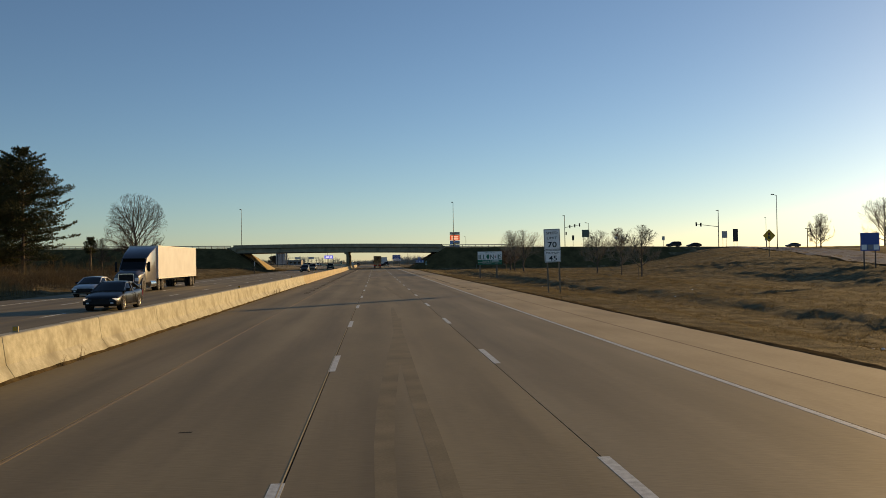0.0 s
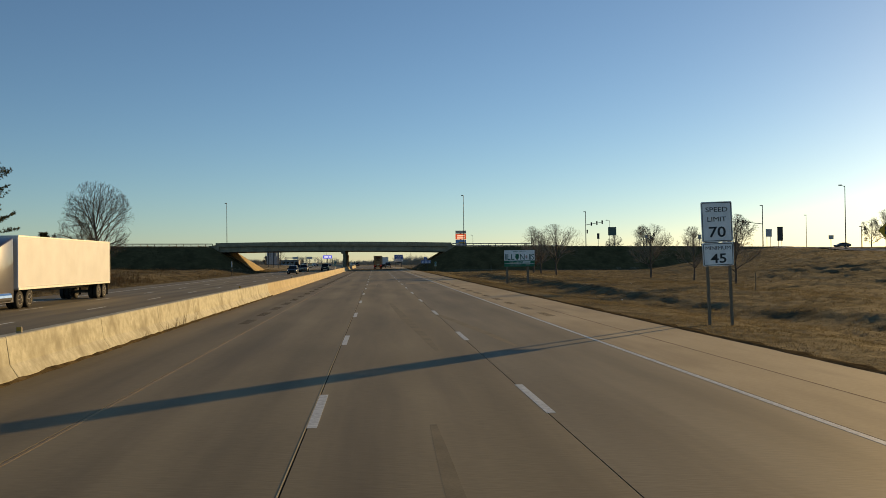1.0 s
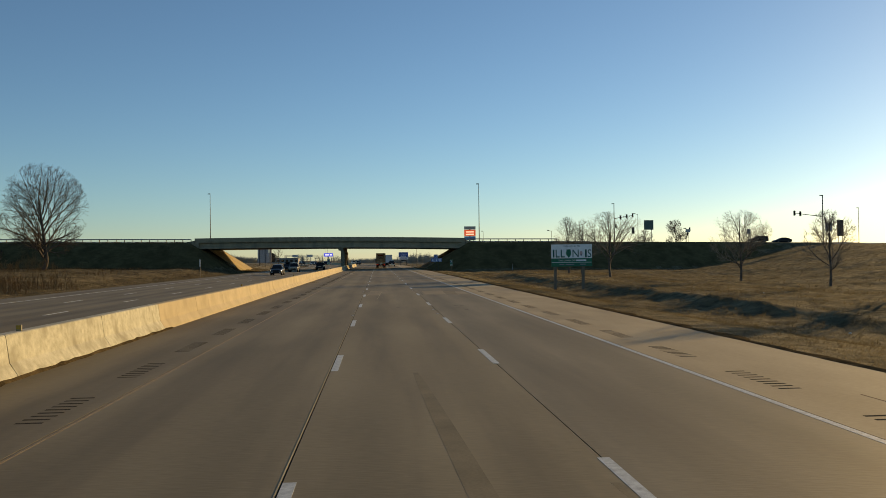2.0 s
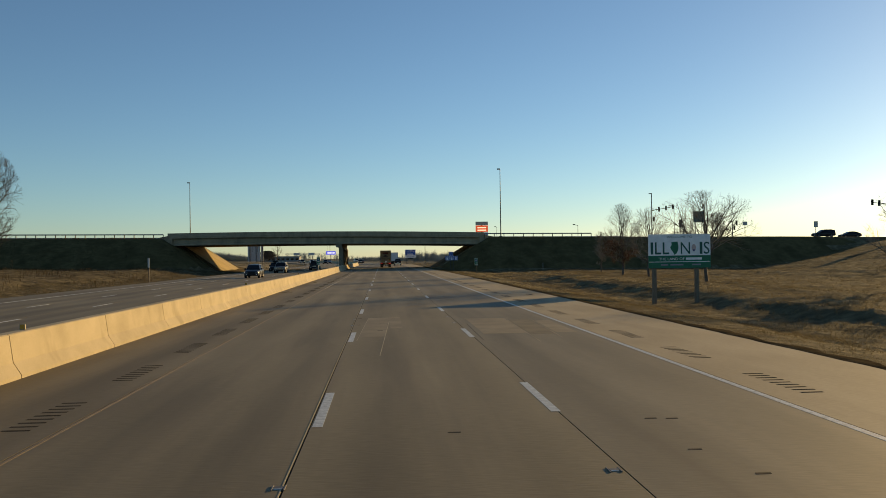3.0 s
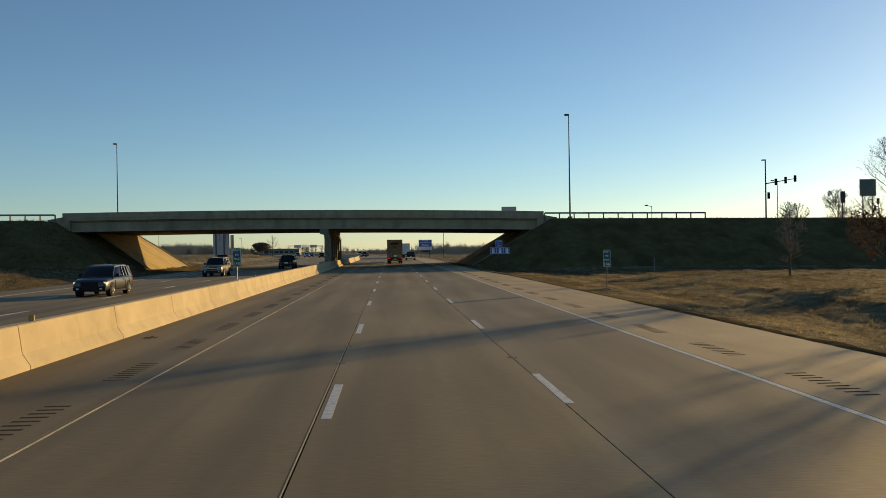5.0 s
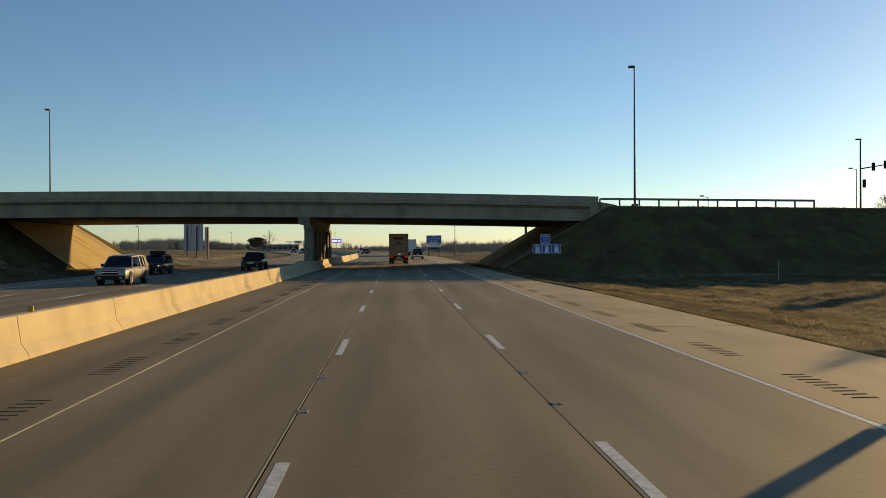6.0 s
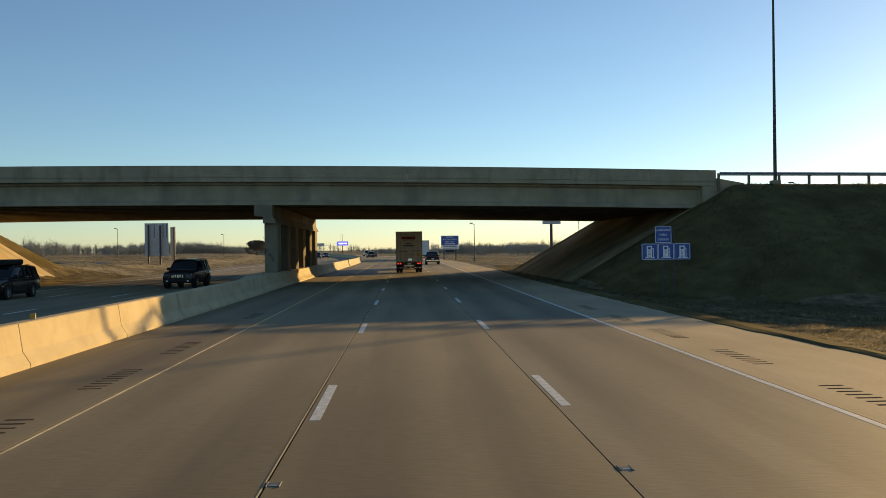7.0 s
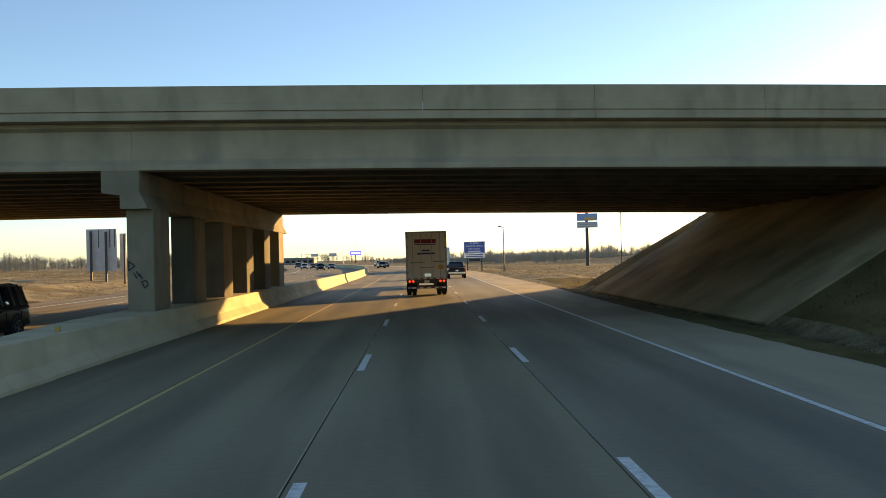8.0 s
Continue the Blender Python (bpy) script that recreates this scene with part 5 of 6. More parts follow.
# ---- pines ----
def pine(x, y, h, w, seed, bare=0.05):
    """A pine with tiers of long flat boughs, upturned at their tips, and several leaders."""
    g = np.random.default_rng(seed)
    t = thing("pine_tree", "tall dark pine with layered spreading boughs", "tree", "pine trees", at=(x, y, gz(x, y)))
    up = np.array([[0, 0, 1.0]])
    trunk = [((0, 0, -0.3), (0, 0, h * 0.5), 0.42, 0.24), ((0, 0, h * 0.5), (0.2, 0, h * 0.97), 0.24, 0.04)]
    tri = []

    def tuft(c, d, size):
        """Needles that fan out round points c, leaning towards d."""
        c = np.repeat(c, 9, 0)
        m = len(c)
        q = d * 0.55 + g.normal(0, 0.6, (m, 3)) + np.array([0, 0, 0.30])
        q /= np.linalg.norm(q, axis=1, keepdims=True)
        e = np.cross(q, g.normal(0, 1, (m, 3)))
        e = e / (np.linalg.norm(e, axis=1, keepdims=True) + 1e-9) * 0.05
        tri.append(np.stack([c - e, c + e, c + q * g.uniform(0.55, 1.0, (m, 1)) * size], 1))

    z = h * bare
    while z < h * 0.95:
        f = (z / h - bare) / (1 - bare)
        shape = 0.62 + 1.1 * f if f < 0.34 else max(0.10, 1.0 - ((f - 0.34) / 0.66) ** 1.7)
        tier = w / 2 * shape * g.uniform(0.70, 1.10)
        for k in range(8):
            a = g.uniform(0, 2 * math.pi)
            L = tier * g.uniform(0.55, 1.08) + 0.4
            d = np.array([math.cos(a), math.sin(a), 0.0])
            s = np.array([-d[1], d[0], 0.0])
            lift, curl = g.uniform(-0.08, 0.04) + 0.34 * f, g.uniform(0.06, 0.20)
            z0 = z + g.normal(0, 0.25)
            at = lambda u: d * (L * u)[:, None] + up * (z0 + L * (lift * u + curl * u ** 3))[:, None]
            pts = at(np.array([0, 0.35, 0.7, 1.0]))
            for a0, a1, r in zip(pts, pts[1:], (0.07, 0.05, 0.028)):
                trunk.append((tuple(a0), tuple(a1), r, r * 0.7))
            n = max(10, int(L * 11))
            u = 0.22 + 0.78 * g.random(n) ** 0.75
            fan = (0.34 * L * np.sin(np.clip(u, 0, 1) * 2.6) + 0.12) * g.uniform(-1, 1, n)
            c = at(u) + s * fan[:, None]
            c[:, 2] += g.normal(0.04, 0.10, n) + 0.05 * np.abs(fan)
            tuft(c, d, 0.46)
        z += g.uniform(0.55, 1.25) * (1.25 - 0.55 * f)
    for k in range(5):
        a, zt = g.uniform(0, 2 * math.pi), h * g.uniform(0.90, 1.0)
        foot = np.array([0, 0, h * 0.84])
        tip = np.array([math.cos(a) * w * 0.07, math.sin(a) * w * 0.07, zt])
        trunk.append((tuple(foot), tuple(tip), 0.06, 0.02))
        u = g.random(26) ** 0.8
        c = foot + (tip - foot) * u[:, None] + g.normal(0, 1, (26, 3)) * (0.42 * (1.1 - u))[:, None]
        tuft(c, np.array([0, 0, 0.9]), 0.42)
    v = np.concatenate(tri).reshape(-1, 3)
    shared("trunk", raw("trunk", *skin(trunk, 5), M_TWIG), t)
    shared("crown", raw("crown", v.tolist(), np.arange(len(v)).reshape(-1, 3).tolist(), M_NEEDLE), t)
    return t


first = pine(-71.5, 176.0, 25.8, 22.0, 31, 0.10)
second = pine(-77.5, 167.0, 25.0, 19.0, 32, 0.08)
copy_thing(first, pose(-84.0, 178.0, 0.3, 0, 0, 130))
copy_thing(second, pose(-79.0, 186.0, 0.3, 0, 0, 250))
copy_thing(second, pose(-88.0, 166.0, 0.3, 0, 0, 60))
pine(-71.3, 215.8, 8.4, 3.4, 37, 0.55)


# ---- grass, weeds, far woods ----
def blades(n, xs, ys, hmin, hmax, width, lean, seed, per=3, keep=None):
    g = np.random.default_rng(seed)
    x, y = g.uniform(*xs, n), g.uniform(*ys, n)
    if keep is not None:
        ok = keep(x, y, g)
        x, y = x[ok], y[ok]
    x, y = np.repeat(x, per) + g.normal(0, 0.05, len(x) * per), np.repeat(y, per) + g.normal(0, 0.05, len(y) * per)
    z = land(x, y) - 0.02
    hgt = g.uniform(hmin, hmax, len(x)) * (0.6 + 0.8 * (0.5 + 0.5 * np.sin(x * 0.8 + 2 * np.sin(y * 0.35)) * np.sin(y * 0.6 + 1.0)))
    a = g.uniform(0, 2 * math.pi, len(x))
    dx, dy = np.cos(a) * width, np.sin(a) * width
    lx, ly = g.normal(0, lean, len(x)) * hgt, g.normal(0, lean, len(x)) * hgt
    v = np.stack([np.stack([x - dx, y - dy, z], -1), np.stack([x + dx, y + dy, z], -1), np.stack([x + lx, y + ly, z + hgt], -1)], 1).reshape(-1, 3)
    f = np.arange(len(v)).reshape(-1, 3)
    return v.tolist(), f.tolist()


def stuff(name, data, material, label, category):
    return tagged(new(name, raw(name, *data, material)), label, category, kind="stuff")


def ditchy(x, y, g):
    c = 0.5 + 0.5 * np.sin(x * 0.55 + 1.7 * np.sin(y * 0.13)) * np.sin(y * 0.21 + x * 0.1)
    return g.random(len(x)) < 0.25 + 0.75 * c


def matted(x, y, g):
    """Bleached mats between darker turf, in uneven patches."""
    c = np.sin(x * 0.9 + 1.9 * np.sin(y * 0.31)) * np.sin(y * 0.37 + 1.3 * np.sin(x * 0.5)) + 0.35 * np.sin(x * 2.3 + y * 1.1)
    return g.random(len(x)) < np.clip(c * 1.3 - 0.15, 0.02, 1.0)


stuff("straw_mats", blades(42000, (10.8, 27), (150, 246), 0.04, 0.17, 0.016, 1.3, 51, 4, matted), M_STRAW, "bleached flattened straw in patches on the verge", "grass")
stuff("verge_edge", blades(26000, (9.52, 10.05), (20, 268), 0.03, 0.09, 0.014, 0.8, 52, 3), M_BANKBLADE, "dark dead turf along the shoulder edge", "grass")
stuff("verge_grass", blades(60000, (9.9, 16), (2, 262), 0.03, 0.11, 0.010, 0.8, 41, 3, ditchy), M_BLADE, "short straw coloured dormant grass along the shoulder", "grass")
stuff("ditch_grass", blades(60000, (14, 34), (15, 262), 0.05, 0.20, 0.014, 0.9, 42, 3, ditchy), M_BLADE, "rough dry grass in the roadside ditch", "grass")
stuff("field_grass", blades(30000, (30, 95), (60, 255), 0.06, 0.20, 0.026, 1.0, 43, 3, ditchy), M_BLADE, "dry winter grass on the field and banks", "grass")
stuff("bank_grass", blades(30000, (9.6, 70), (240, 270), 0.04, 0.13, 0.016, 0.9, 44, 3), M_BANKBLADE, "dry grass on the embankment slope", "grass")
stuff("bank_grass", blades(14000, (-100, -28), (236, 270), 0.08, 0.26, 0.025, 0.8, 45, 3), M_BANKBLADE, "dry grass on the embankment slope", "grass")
stuff("far_grass", blades(16000, (9.5, 90), (300, 470), 0.06, 0.22, 0.04, 0.9, 46, 3, ditchy), M_BLADE, "dry grass beyond the overpass", "grass")
stuff("far_grass", blades(16000, (-120, -27.5), (300, 460), 0.06, 0.22, 0.04, 0.9, 47, 3, ditchy), M_BLADE, "dry grass beyond the overpass", "grass")
stuff("roadside_grass", blades(16000, (-36, -27), (20, 262), 0.05, 0.18, 0.018, 0.7, 48, 3), M_BLADE, "rough dry grass beside the far carriageway", "grass")


def weeds(n, xs, ys, h, seed):
    g = np.random.default_rng(seed)
    segs = []
    for _ in range(n):
        x, y = g.uniform(*xs), g.uniform(*ys)
        z = gz(x, y)
        hh = g.uniform(0.45, 1.0) * h * (0.55 + 0.45 * math.sin(x * 0.5 + y * 0.21) * math.sin(y * 0.13))
        if hh < 0.3:
            continue
        p = np.array([x, y, z - 0.05])
        q = p + np.array([g.normal(0, 0.12), g.normal(0, 0.12), 1]) * hh
        segs.append((p, q, 0.018, 0.010))
        for k in range(4):
            m = p + (q - p) * g.uniform(0.35, 0.95)
            segs.append((m, m + np.array([g.normal(0, 0.22), g.normal(0, 0.22), g.uniform(0.15, 0.4)]) * hh * 0.7, 0.011, 0.007))
    return skin(segs, 3)


stuff("tall_weeds", weeds(8200, (-58, -31.5), (70, 150), 2.1, 51), M_BRUSH, "tall dry reddish brown weeds beside the motorway", "weeds")
stuff("tall_weeds", weeds(2600, (-95, -52), (105, 215), 3.4, 52), M_BRUSH, "dense brown thicket under the pines", "weeds")
stuff("low_weeds", weeds(2600, (-60, -30.5), (146, 236), 0.75, 54), M_BRUSH, "low tussocks of dry weeds beside the motorway", "weeds")
stuff("bank_weeds", weeds(500, (20, 40), (299, 306), 0.9, 53), M_BRUSH, "dry weeds on the crest of the far bank", "weeds")


def woods(rows, n, hlo, hhi, seed):
    """Many leafless crowns, too far off to tell apart."""
    g = np.random.default_rng(seed)
    A, B, R = [], [], []
    for _ in range(n):
        (x0, y0), (x1, y1), depth = rows[g.integers(len(rows))]
        u = g.random()
        x, y = x0 + (x1 - x0) * u + g.normal(0, 2), y0 + (y1 - y0) * u + g.uniform(0, depth)
        h, z = g.uniform(hlo, hhi) * (0.75 + 0.25 * math.sin(x * 0.05 + y * 0.03)), gz(x, y)
        p = np.array([[x, y, z]])
        m = 60
        a, t = g.uniform(0, 2 * math.pi, m), g.uniform(0.1, 1.25, m)
        s = p + np.array([[0, 0, h]]) * g.uniform(0.05, 0.62, m)[:, None]
        e = s + np.stack([np.cos(a) * np.sin(t), np.sin(a) * np.sin(t), np.cos(t)], -1) * (h * g.uniform(0.16, 0.42, m))[:, None]
        f = e + g.normal(0, 0.55, (m, 3)) + np.array([[0, 0, 0.35]])
        A += [p, s, e]
        B += [p + np.array([[0, 0, h * 0.6]]), e, f]
        R += [np.full(1, 0.10), np.full(m, 0.042), np.full(m, 0.03)]
    return skin(list(zip(np.concatenate(A), np.concatenate(B), np.concatenate(R), np.concatenate(R) * 0.55)), 3)


# bark made paler and greyer: the haze of distance put into the colour
M_WOODS = mat("hazed_far_woods", (0.236, 0.240, 0.214), (0.355, 0.362, 0.322), 0.02, 0.95, 0.0, 1.0, spec=0.1)
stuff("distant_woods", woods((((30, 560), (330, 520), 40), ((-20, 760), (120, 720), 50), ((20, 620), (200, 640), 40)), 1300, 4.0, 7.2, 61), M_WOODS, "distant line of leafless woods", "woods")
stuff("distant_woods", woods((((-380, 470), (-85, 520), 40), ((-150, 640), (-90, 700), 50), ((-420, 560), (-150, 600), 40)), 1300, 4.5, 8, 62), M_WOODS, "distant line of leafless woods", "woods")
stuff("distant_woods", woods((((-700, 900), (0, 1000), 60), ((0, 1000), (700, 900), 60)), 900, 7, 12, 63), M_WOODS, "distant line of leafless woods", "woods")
for i, (x, y) in enumerate(((13.2, 22.0), (14.5, 24.6), (18.0, 26.0), (15.4, 52.0), (21.0, 60.0), (24.0, 64.5), (26.2, 118), (17.5, 92), (33.5, 236.0), (23.0, 228.0))):
    bm = bmesh.new()
    bmesh.ops.create_icosphere(bm, subdivisions=2, radius=0.06)
    for v in bm.verts:
        v.co *= 1 + 0.35 * noise.noise(v.co * 9 + Vector((i, 0, 0)))
        v.co.z *= 0.6
    e = thing("litter", "crumpled scrap of white litter lying in grass", "litter", "roadside litter", at=(x, y, gz(x, y) + 0.07))
    part("scrap", bm, M_LITTER, e)


for x, y, w, d, turn in ((-7.75, 152.0, 0.55, 0.10, 20), (8.0, 141.5, 0.30, 0.07, -8), (-7.6, 176.0, 0.22, 0.09, 40)):
    bm = bmesh.new()
    rings = []
    for i in range(7):
        u = i / 6 * 2 - 1
        rings.append([(u * w, d * 0.5 * (1 - 0.5 * u * u) * a + 0.04 * math.sin(3 * u), 0.012 + 0.03 * (1 - u * u) * b + 0.015 * math.sin(7 * u)) for a, b in ((-1, 0), (1, 0), (0.6, 1), (-0.6, 1))])
    sweep(bm, rings)
    e = thing("tyre_scrap", "torn strip of black tyre rubber on the shoulder", "debris", "road debris", at=(x, y, 0.0), turn=turn)
    part("strip", bm, M_RUBBER, e)


def dead_weed(y, h, n, seed):
    """A tuft of dead stalks in the gap at the barrier's foot."""
    g = random.Random(seed)
    e = thing("dead_weed", "dry brown weed stalks at the foot of the barrier", "weed", "weeds along the barrier", at=(-8.26, y, 0.0))
    for k in range(n):
        a, lean, top = g.uniform(0, 6.28), g.uniform(0.05, 0.4), h * g.uniform(0.5, 1.0)
        foot = Vector((g.uniform(-0.04, 0.06), g.uniform(-0.18, 0.18), 0.0))
        rings = []
        for i in range(4):
            u = i / 3
            c = foot + Vector((abs(math.cos(a)) * lean * top * u * u, math.sin(a) * lean * top * u * u, top * u))
            w = 0.008 * (1 - 0.75 * u)
            rings.append([c + Vector((w * math.cos(q), w * math.sin(q), 0)) for q in (0, 2.1, 4.2)])
        part("stalk", sweep(bmesh.new(), rings), M_BRUSH, e)


for k, (y, h, n) in enumerate(((19.8, 0.30, 6), (21.0, 0.35, 5), (57.4, 0.28, 6), (60.2, 0.34, 5), (61.6, 0.42, 7), (62.9, 0.62, 8), (64.8, 0.55, 6))):
    dead_weed(y, h, n, 300 + k)


# ---- vehicles ----
def wheel_meshes(r, w, rim_material):
    t = bmesh.new()
    prof = [(-w / 2, r * 0.62), (-w / 2, r * 0.9), (-w / 2 + 0.03, r * 0.985), (w / 2 - 0.03, r * 0.985), (w / 2, r * 0.9), (w / 2, r * 0.62)]
    n = 22
    sweep(t, [[(x, q * math.cos(2 * math.pi * k / n), q * math.sin(2 * math.pi * k / n)) for k in range(n)] for x, q in prof], caps=True)
    d = bmesh.new()
    for side in (-1, 1):
        o = side * w / 2
        # dished rim: lip, well, hub and five spokes
        sweep(d, [[(o + side * dx, q * math.cos(2 * math.pi * k / n), q * math.sin(2 * math.pi * k / n)) for k in range(n)]
                  for dx, q in ((0.002, r * 0.62), (0.008, r * 0.60), (0.004, r * 0.56), (-0.05, r * 0.52), (-0.06, r * 0.1))], caps=False)
        tube(d, (o - side * 0.06, 0, 0), (o + side * 0.004, 0, 0), r * 0.14, None, 10)
        for k in range(5):
            a = 2 * math.pi * k / 5
            c, e = math.cos(a), math.sin(a)
            tube(d, (o - side * 0.006, r * 0.10 * c, r * 0.10 * e), (o - side * 0.012, r * 0.56 * c, r * 0.56 * e), r * 0.085, r * 0.07, 6)
    return finish("tyre", t, M_RUBBER), finish("rim", d, rim_material)


CAR_WHEEL = wheel_meshes(0.345, 0.23, M_RIM)
BIG_WHEEL = wheel_meshes(0.40, 0.27, M_RIM)
TRUCK_WHEEL = wheel_meshes(0.51, 0.27, M_DARKRIM)


def put_wheel(parent, meshes, x, y, r):
    t = shared("wheel", meshes[0], parent, pose(x, y, r))
    shared("rim", meshes[1], t)


CARS = {
    "sedan": (4.8, 1.84, 0.345, [(-.5, .80, .42, .80), (-.487, .93, .32, .98), (-.40, .99, .24, 1.05), (-.2, 1, .21, 1.0), (.12, 1, .21, .97), (.26, 1, .21, .94), (.42, .97, .23, .80), (.485, .88, .28, .68), (.5, .78, .38, .58)],
              [(.25, .93), (.05, 1.40), (-.05, 1.45), (-.22, 1.42), (-.43, 1.03)], (-.29, .31)),
    "suv": (4.85, 1.92, 0.36, [(-.5, .84, .48, .95), (-.49, .95, .36, 1.06), (-.40, 1, .28, 1.10), (-.2, 1, .26, 1.09), (.15, 1, .26, 1.08), (.25, 1, .26, 1.06), (.42, .98, .28, .98), (.488, .92, .33, .86), (.5, .84, .42, .74)],
            [(.24, 1.05), (.08, 1.62), (-.05, 1.70), (-.40, 1.68), (-.485, 1.08)], (-.29, .31)),
    "boxy": (5.1, 1.98, 0.40, [(-.5, .90, .52, 1.0), (-.492, .97, .40, 1.14), (-.40, 1, .34, 1.16), (-.2, 1, .32, 1.16), (.15, 1, .32, 1.15), (.25, 1, .32, 1.13), (.44, .99, .34, 1.08), (.492, .95, .38, .98), (.5, .90, .46, .86)],
             [(.22, 1.13), (.11, 1.76), (.0, 1.82), (-.42, 1.82), (-.49, 1.15)], (-.30, .32)),
    "pickup": (5.7, 2.02, 0.40, [(-.5, .95, .58, 1.12), (-.495, .98, .50, 1.22), (-.40, 1, .42, 1.22), (-.2, 1, .38, 1.21), (.15, 1, .36, 1.20), (.25, 1, .36, 1.19), (.44, .99, .38, 1.14), (.492, .96, .42, 1.02), (.5, .90, .5, .9)],
               [(.21, 1.18), (.11, 1.80), (.03, 1.88), (-.14, 1.86), (-.165, 1.2)], (-.30, .32)),
}


def smooth_through(k, v, t):
    """A smooth curve through the values v at whole steps k."""
    i = np.clip(t.astype(int), 0, len(k) - 2)
    u = t - i
    p = np.concatenate([[2 * v[0] - v[1]], v, [2 * v[-1] - v[-2]]])
    a, b, c, d = p[i], p[i + 1], p[i + 2], p[i + 3]
    return 0.5 * (2 * b + (c - a) * u + (2 * a - 5 * b + 4 * c - d) * u ** 2 + (3 * b - a - 3 * c + d) * u ** 3)


def car(kind, colour, label, x, y, turn, lit=False, z=0.0, roofbox=False, name=None, slots=False):
    L, W, r, stations, top, axles = CARS[kind]
    names = {"sedan": "car", "suv": "car", "boxy": "car", "pickup": "pickup_truck"}
    m = along(x, y, z) @ pose(0, 0, 0, 0, 0, turn)
    s = tagged(new(name or names[kind]), label, "car" if kind != "pickup" else "pickup truck")
    s.matrix_basis = m
    # body: a smooth loft through the stations
    st = np.array(stations)
    keys = np.arange(len(st))
    rings = []
    for fy, fw, z0, z1 in np.stack([smooth_through(keys, st[:, i], np.linspace(0, len(st) - 1, 41)) for i in range(4)], -1):
        w = W / 2 * min(fw, 1.0)
        dz = z1 - z0
        half = [(w * 0.80, z0), (w * 0.93, z0 + 0.06 * dz), (w * 0.985, z0 + 0.20 * dz), (w, z0 + 0.45 * dz), (w * 0.992, z0 + 0.66 * dz), (w * 0.975, z0 + 0.80 * dz), (w * 0.93, z0 + 0.92 * dz), (w * 0.85, z0 + 0.985 * dz), (w * 0.5, z1 + 0.012), (w * 0.15, z1 + 0.02)]
        rings.append([(px, fy * L, pz) for px, pz in half] + [(-px, fy * L, pz) for px, pz in half[::-1]])
    part("body", sweep(bmesh.new(), rings), colour, s, smooth=True)
    # cabin: rounded glass, then roof skin and pillars over it
    wl, wt = W / 2 * 0.90, W / 2 * 0.69
    lo, hi = top[0][1], max(p[1] for p in top)
    tk, ta = np.arange(len(top)), np.array(top)
    tt = np.linspace(0, len(top) - 1, 29)
    prof = np.stack([np.interp(tt, tk, ta[:, i]) * 0.35 + smooth_through(tk, ta[:, i], tt) * 0.65 for i in (0, 1)], -1)
    wide = lambda pz: wl + (wt - wl) * (pz - lo) / (hi - lo)
    g = sweep(bmesh.new(), [[(k * wide(pz), fy * L + bow * math.copysign(0.10 * (1 - k * k), fy - ta[:, 0].mean()), pz + 0.03 * (1 - k * k)) for fy, pz in prof] for k, bow in ((-1, 1), (-0.93, 1), (-0.6, 1), (0, 1), (0.6, 1), (0.93, 1), (1, 1))])
    part("glasshouse", g, M_GLASS, s, smooth=True)
    rf = bmesh.new()
    inner = top[1:-1]
    mid = [(fy, pz) for fy, pz in prof if top[-2][0] - 0.004 <= fy <= top[1][0] + 0.004]
    sweep(rf, [[(wide(pz) * k, fy * L, pz + 0.014 + 0.035 * (1 - k * k)) for k in (-1.02, -0.9, -0.5, 0, 0.5, 0.9, 1.02)] + [(wide(pz) * k, fy * L, pz - 0.05) for k in (1.02, 0, -1.02)] for fy, pz in mid])
    part("roof", rf, colour, s, smooth=True)
    bl = 0.5 * (top[1][0] + top[-2][0])
    for side in (-1, 1):
        # body-coloured frame above the side windows, and the posts between them
        part("window_frame", sweep(bmesh.new(), [[(side * (wide(pz) + dx), fy * L, pz + dz) for dx, dz in ((0.012, 0.0), (0.028, -0.075), (-0.02, -0.075), (-0.02, 0.0))] for fy, pz in mid]), colour, s)
        if kind in ("boxy", "suv"):
            for f0, f1 in ((top[-2][0] + 0.10, top[-2][0] + 0.13), (top[-1][0] + 0.005, top[-2][0] + 0.035)):
                post = [[(side * (wide(pz) + dx), fy * L, pz) for fy, dx in ((fa, 0.014), (fb, 0.014), (fb, -0.03), (fa, -0.03))] for fa, fb, pz in ((f0 - 0.01, f1, lo - 0.02), (f0 if f1 < top[-2][0] + 0.05 else f0, f1, hi - 0.05))]
                part("pillar", sweep(bmesh.new(), post), colour, s)
    for side in (-1, 1):
        for (fa, za), (fb, zb) in ((top[0], top[1]), (top[-1], top[-2]), ((bl, lo), (bl - 0.01, hi))):
            wa = wl + (wt - wl) * (za - lo) / (hi - lo)
            wb = wl + (wt - wl) * (zb - lo) / (hi - lo)
            pil = bmesh.new()
            tube(pil, (side * (wa + 0.004), fa * L, za), (side * (wb + 0.004), fb * L, zb), 0.045, 0.04, 6)
            part("pillar", pil, colour, s)
    for side in (-1, 1):
        part("mirror", boxed(side * W / 2 - 0.1 + side * 0.06, side * W / 2 + 0.1 + side * 0.06, top[0][0] * L - 0.45, top[0][0] * L - 0.3, lo + 0.02, lo + 0.2, 0.03, 2), M_PLASTIC, s)
        for fy in axles:
            put_wheel(s, BIG_WHEEL if r > 0.38 else CAR_WHEEL, side * (W / 2 - 0.085), fy * L, r)
            arch = bmesh.new()
            tube(arch, (side * (W / 2 - 0.25), fy * L, r + 0.03), (side * (W / 2 + 0.002), fy * L, r + 0.03), r * 1.13, None, 22)
            part("wheel_arch", arch, M_PLASTIC, s)
        zf = stations[-2][3]
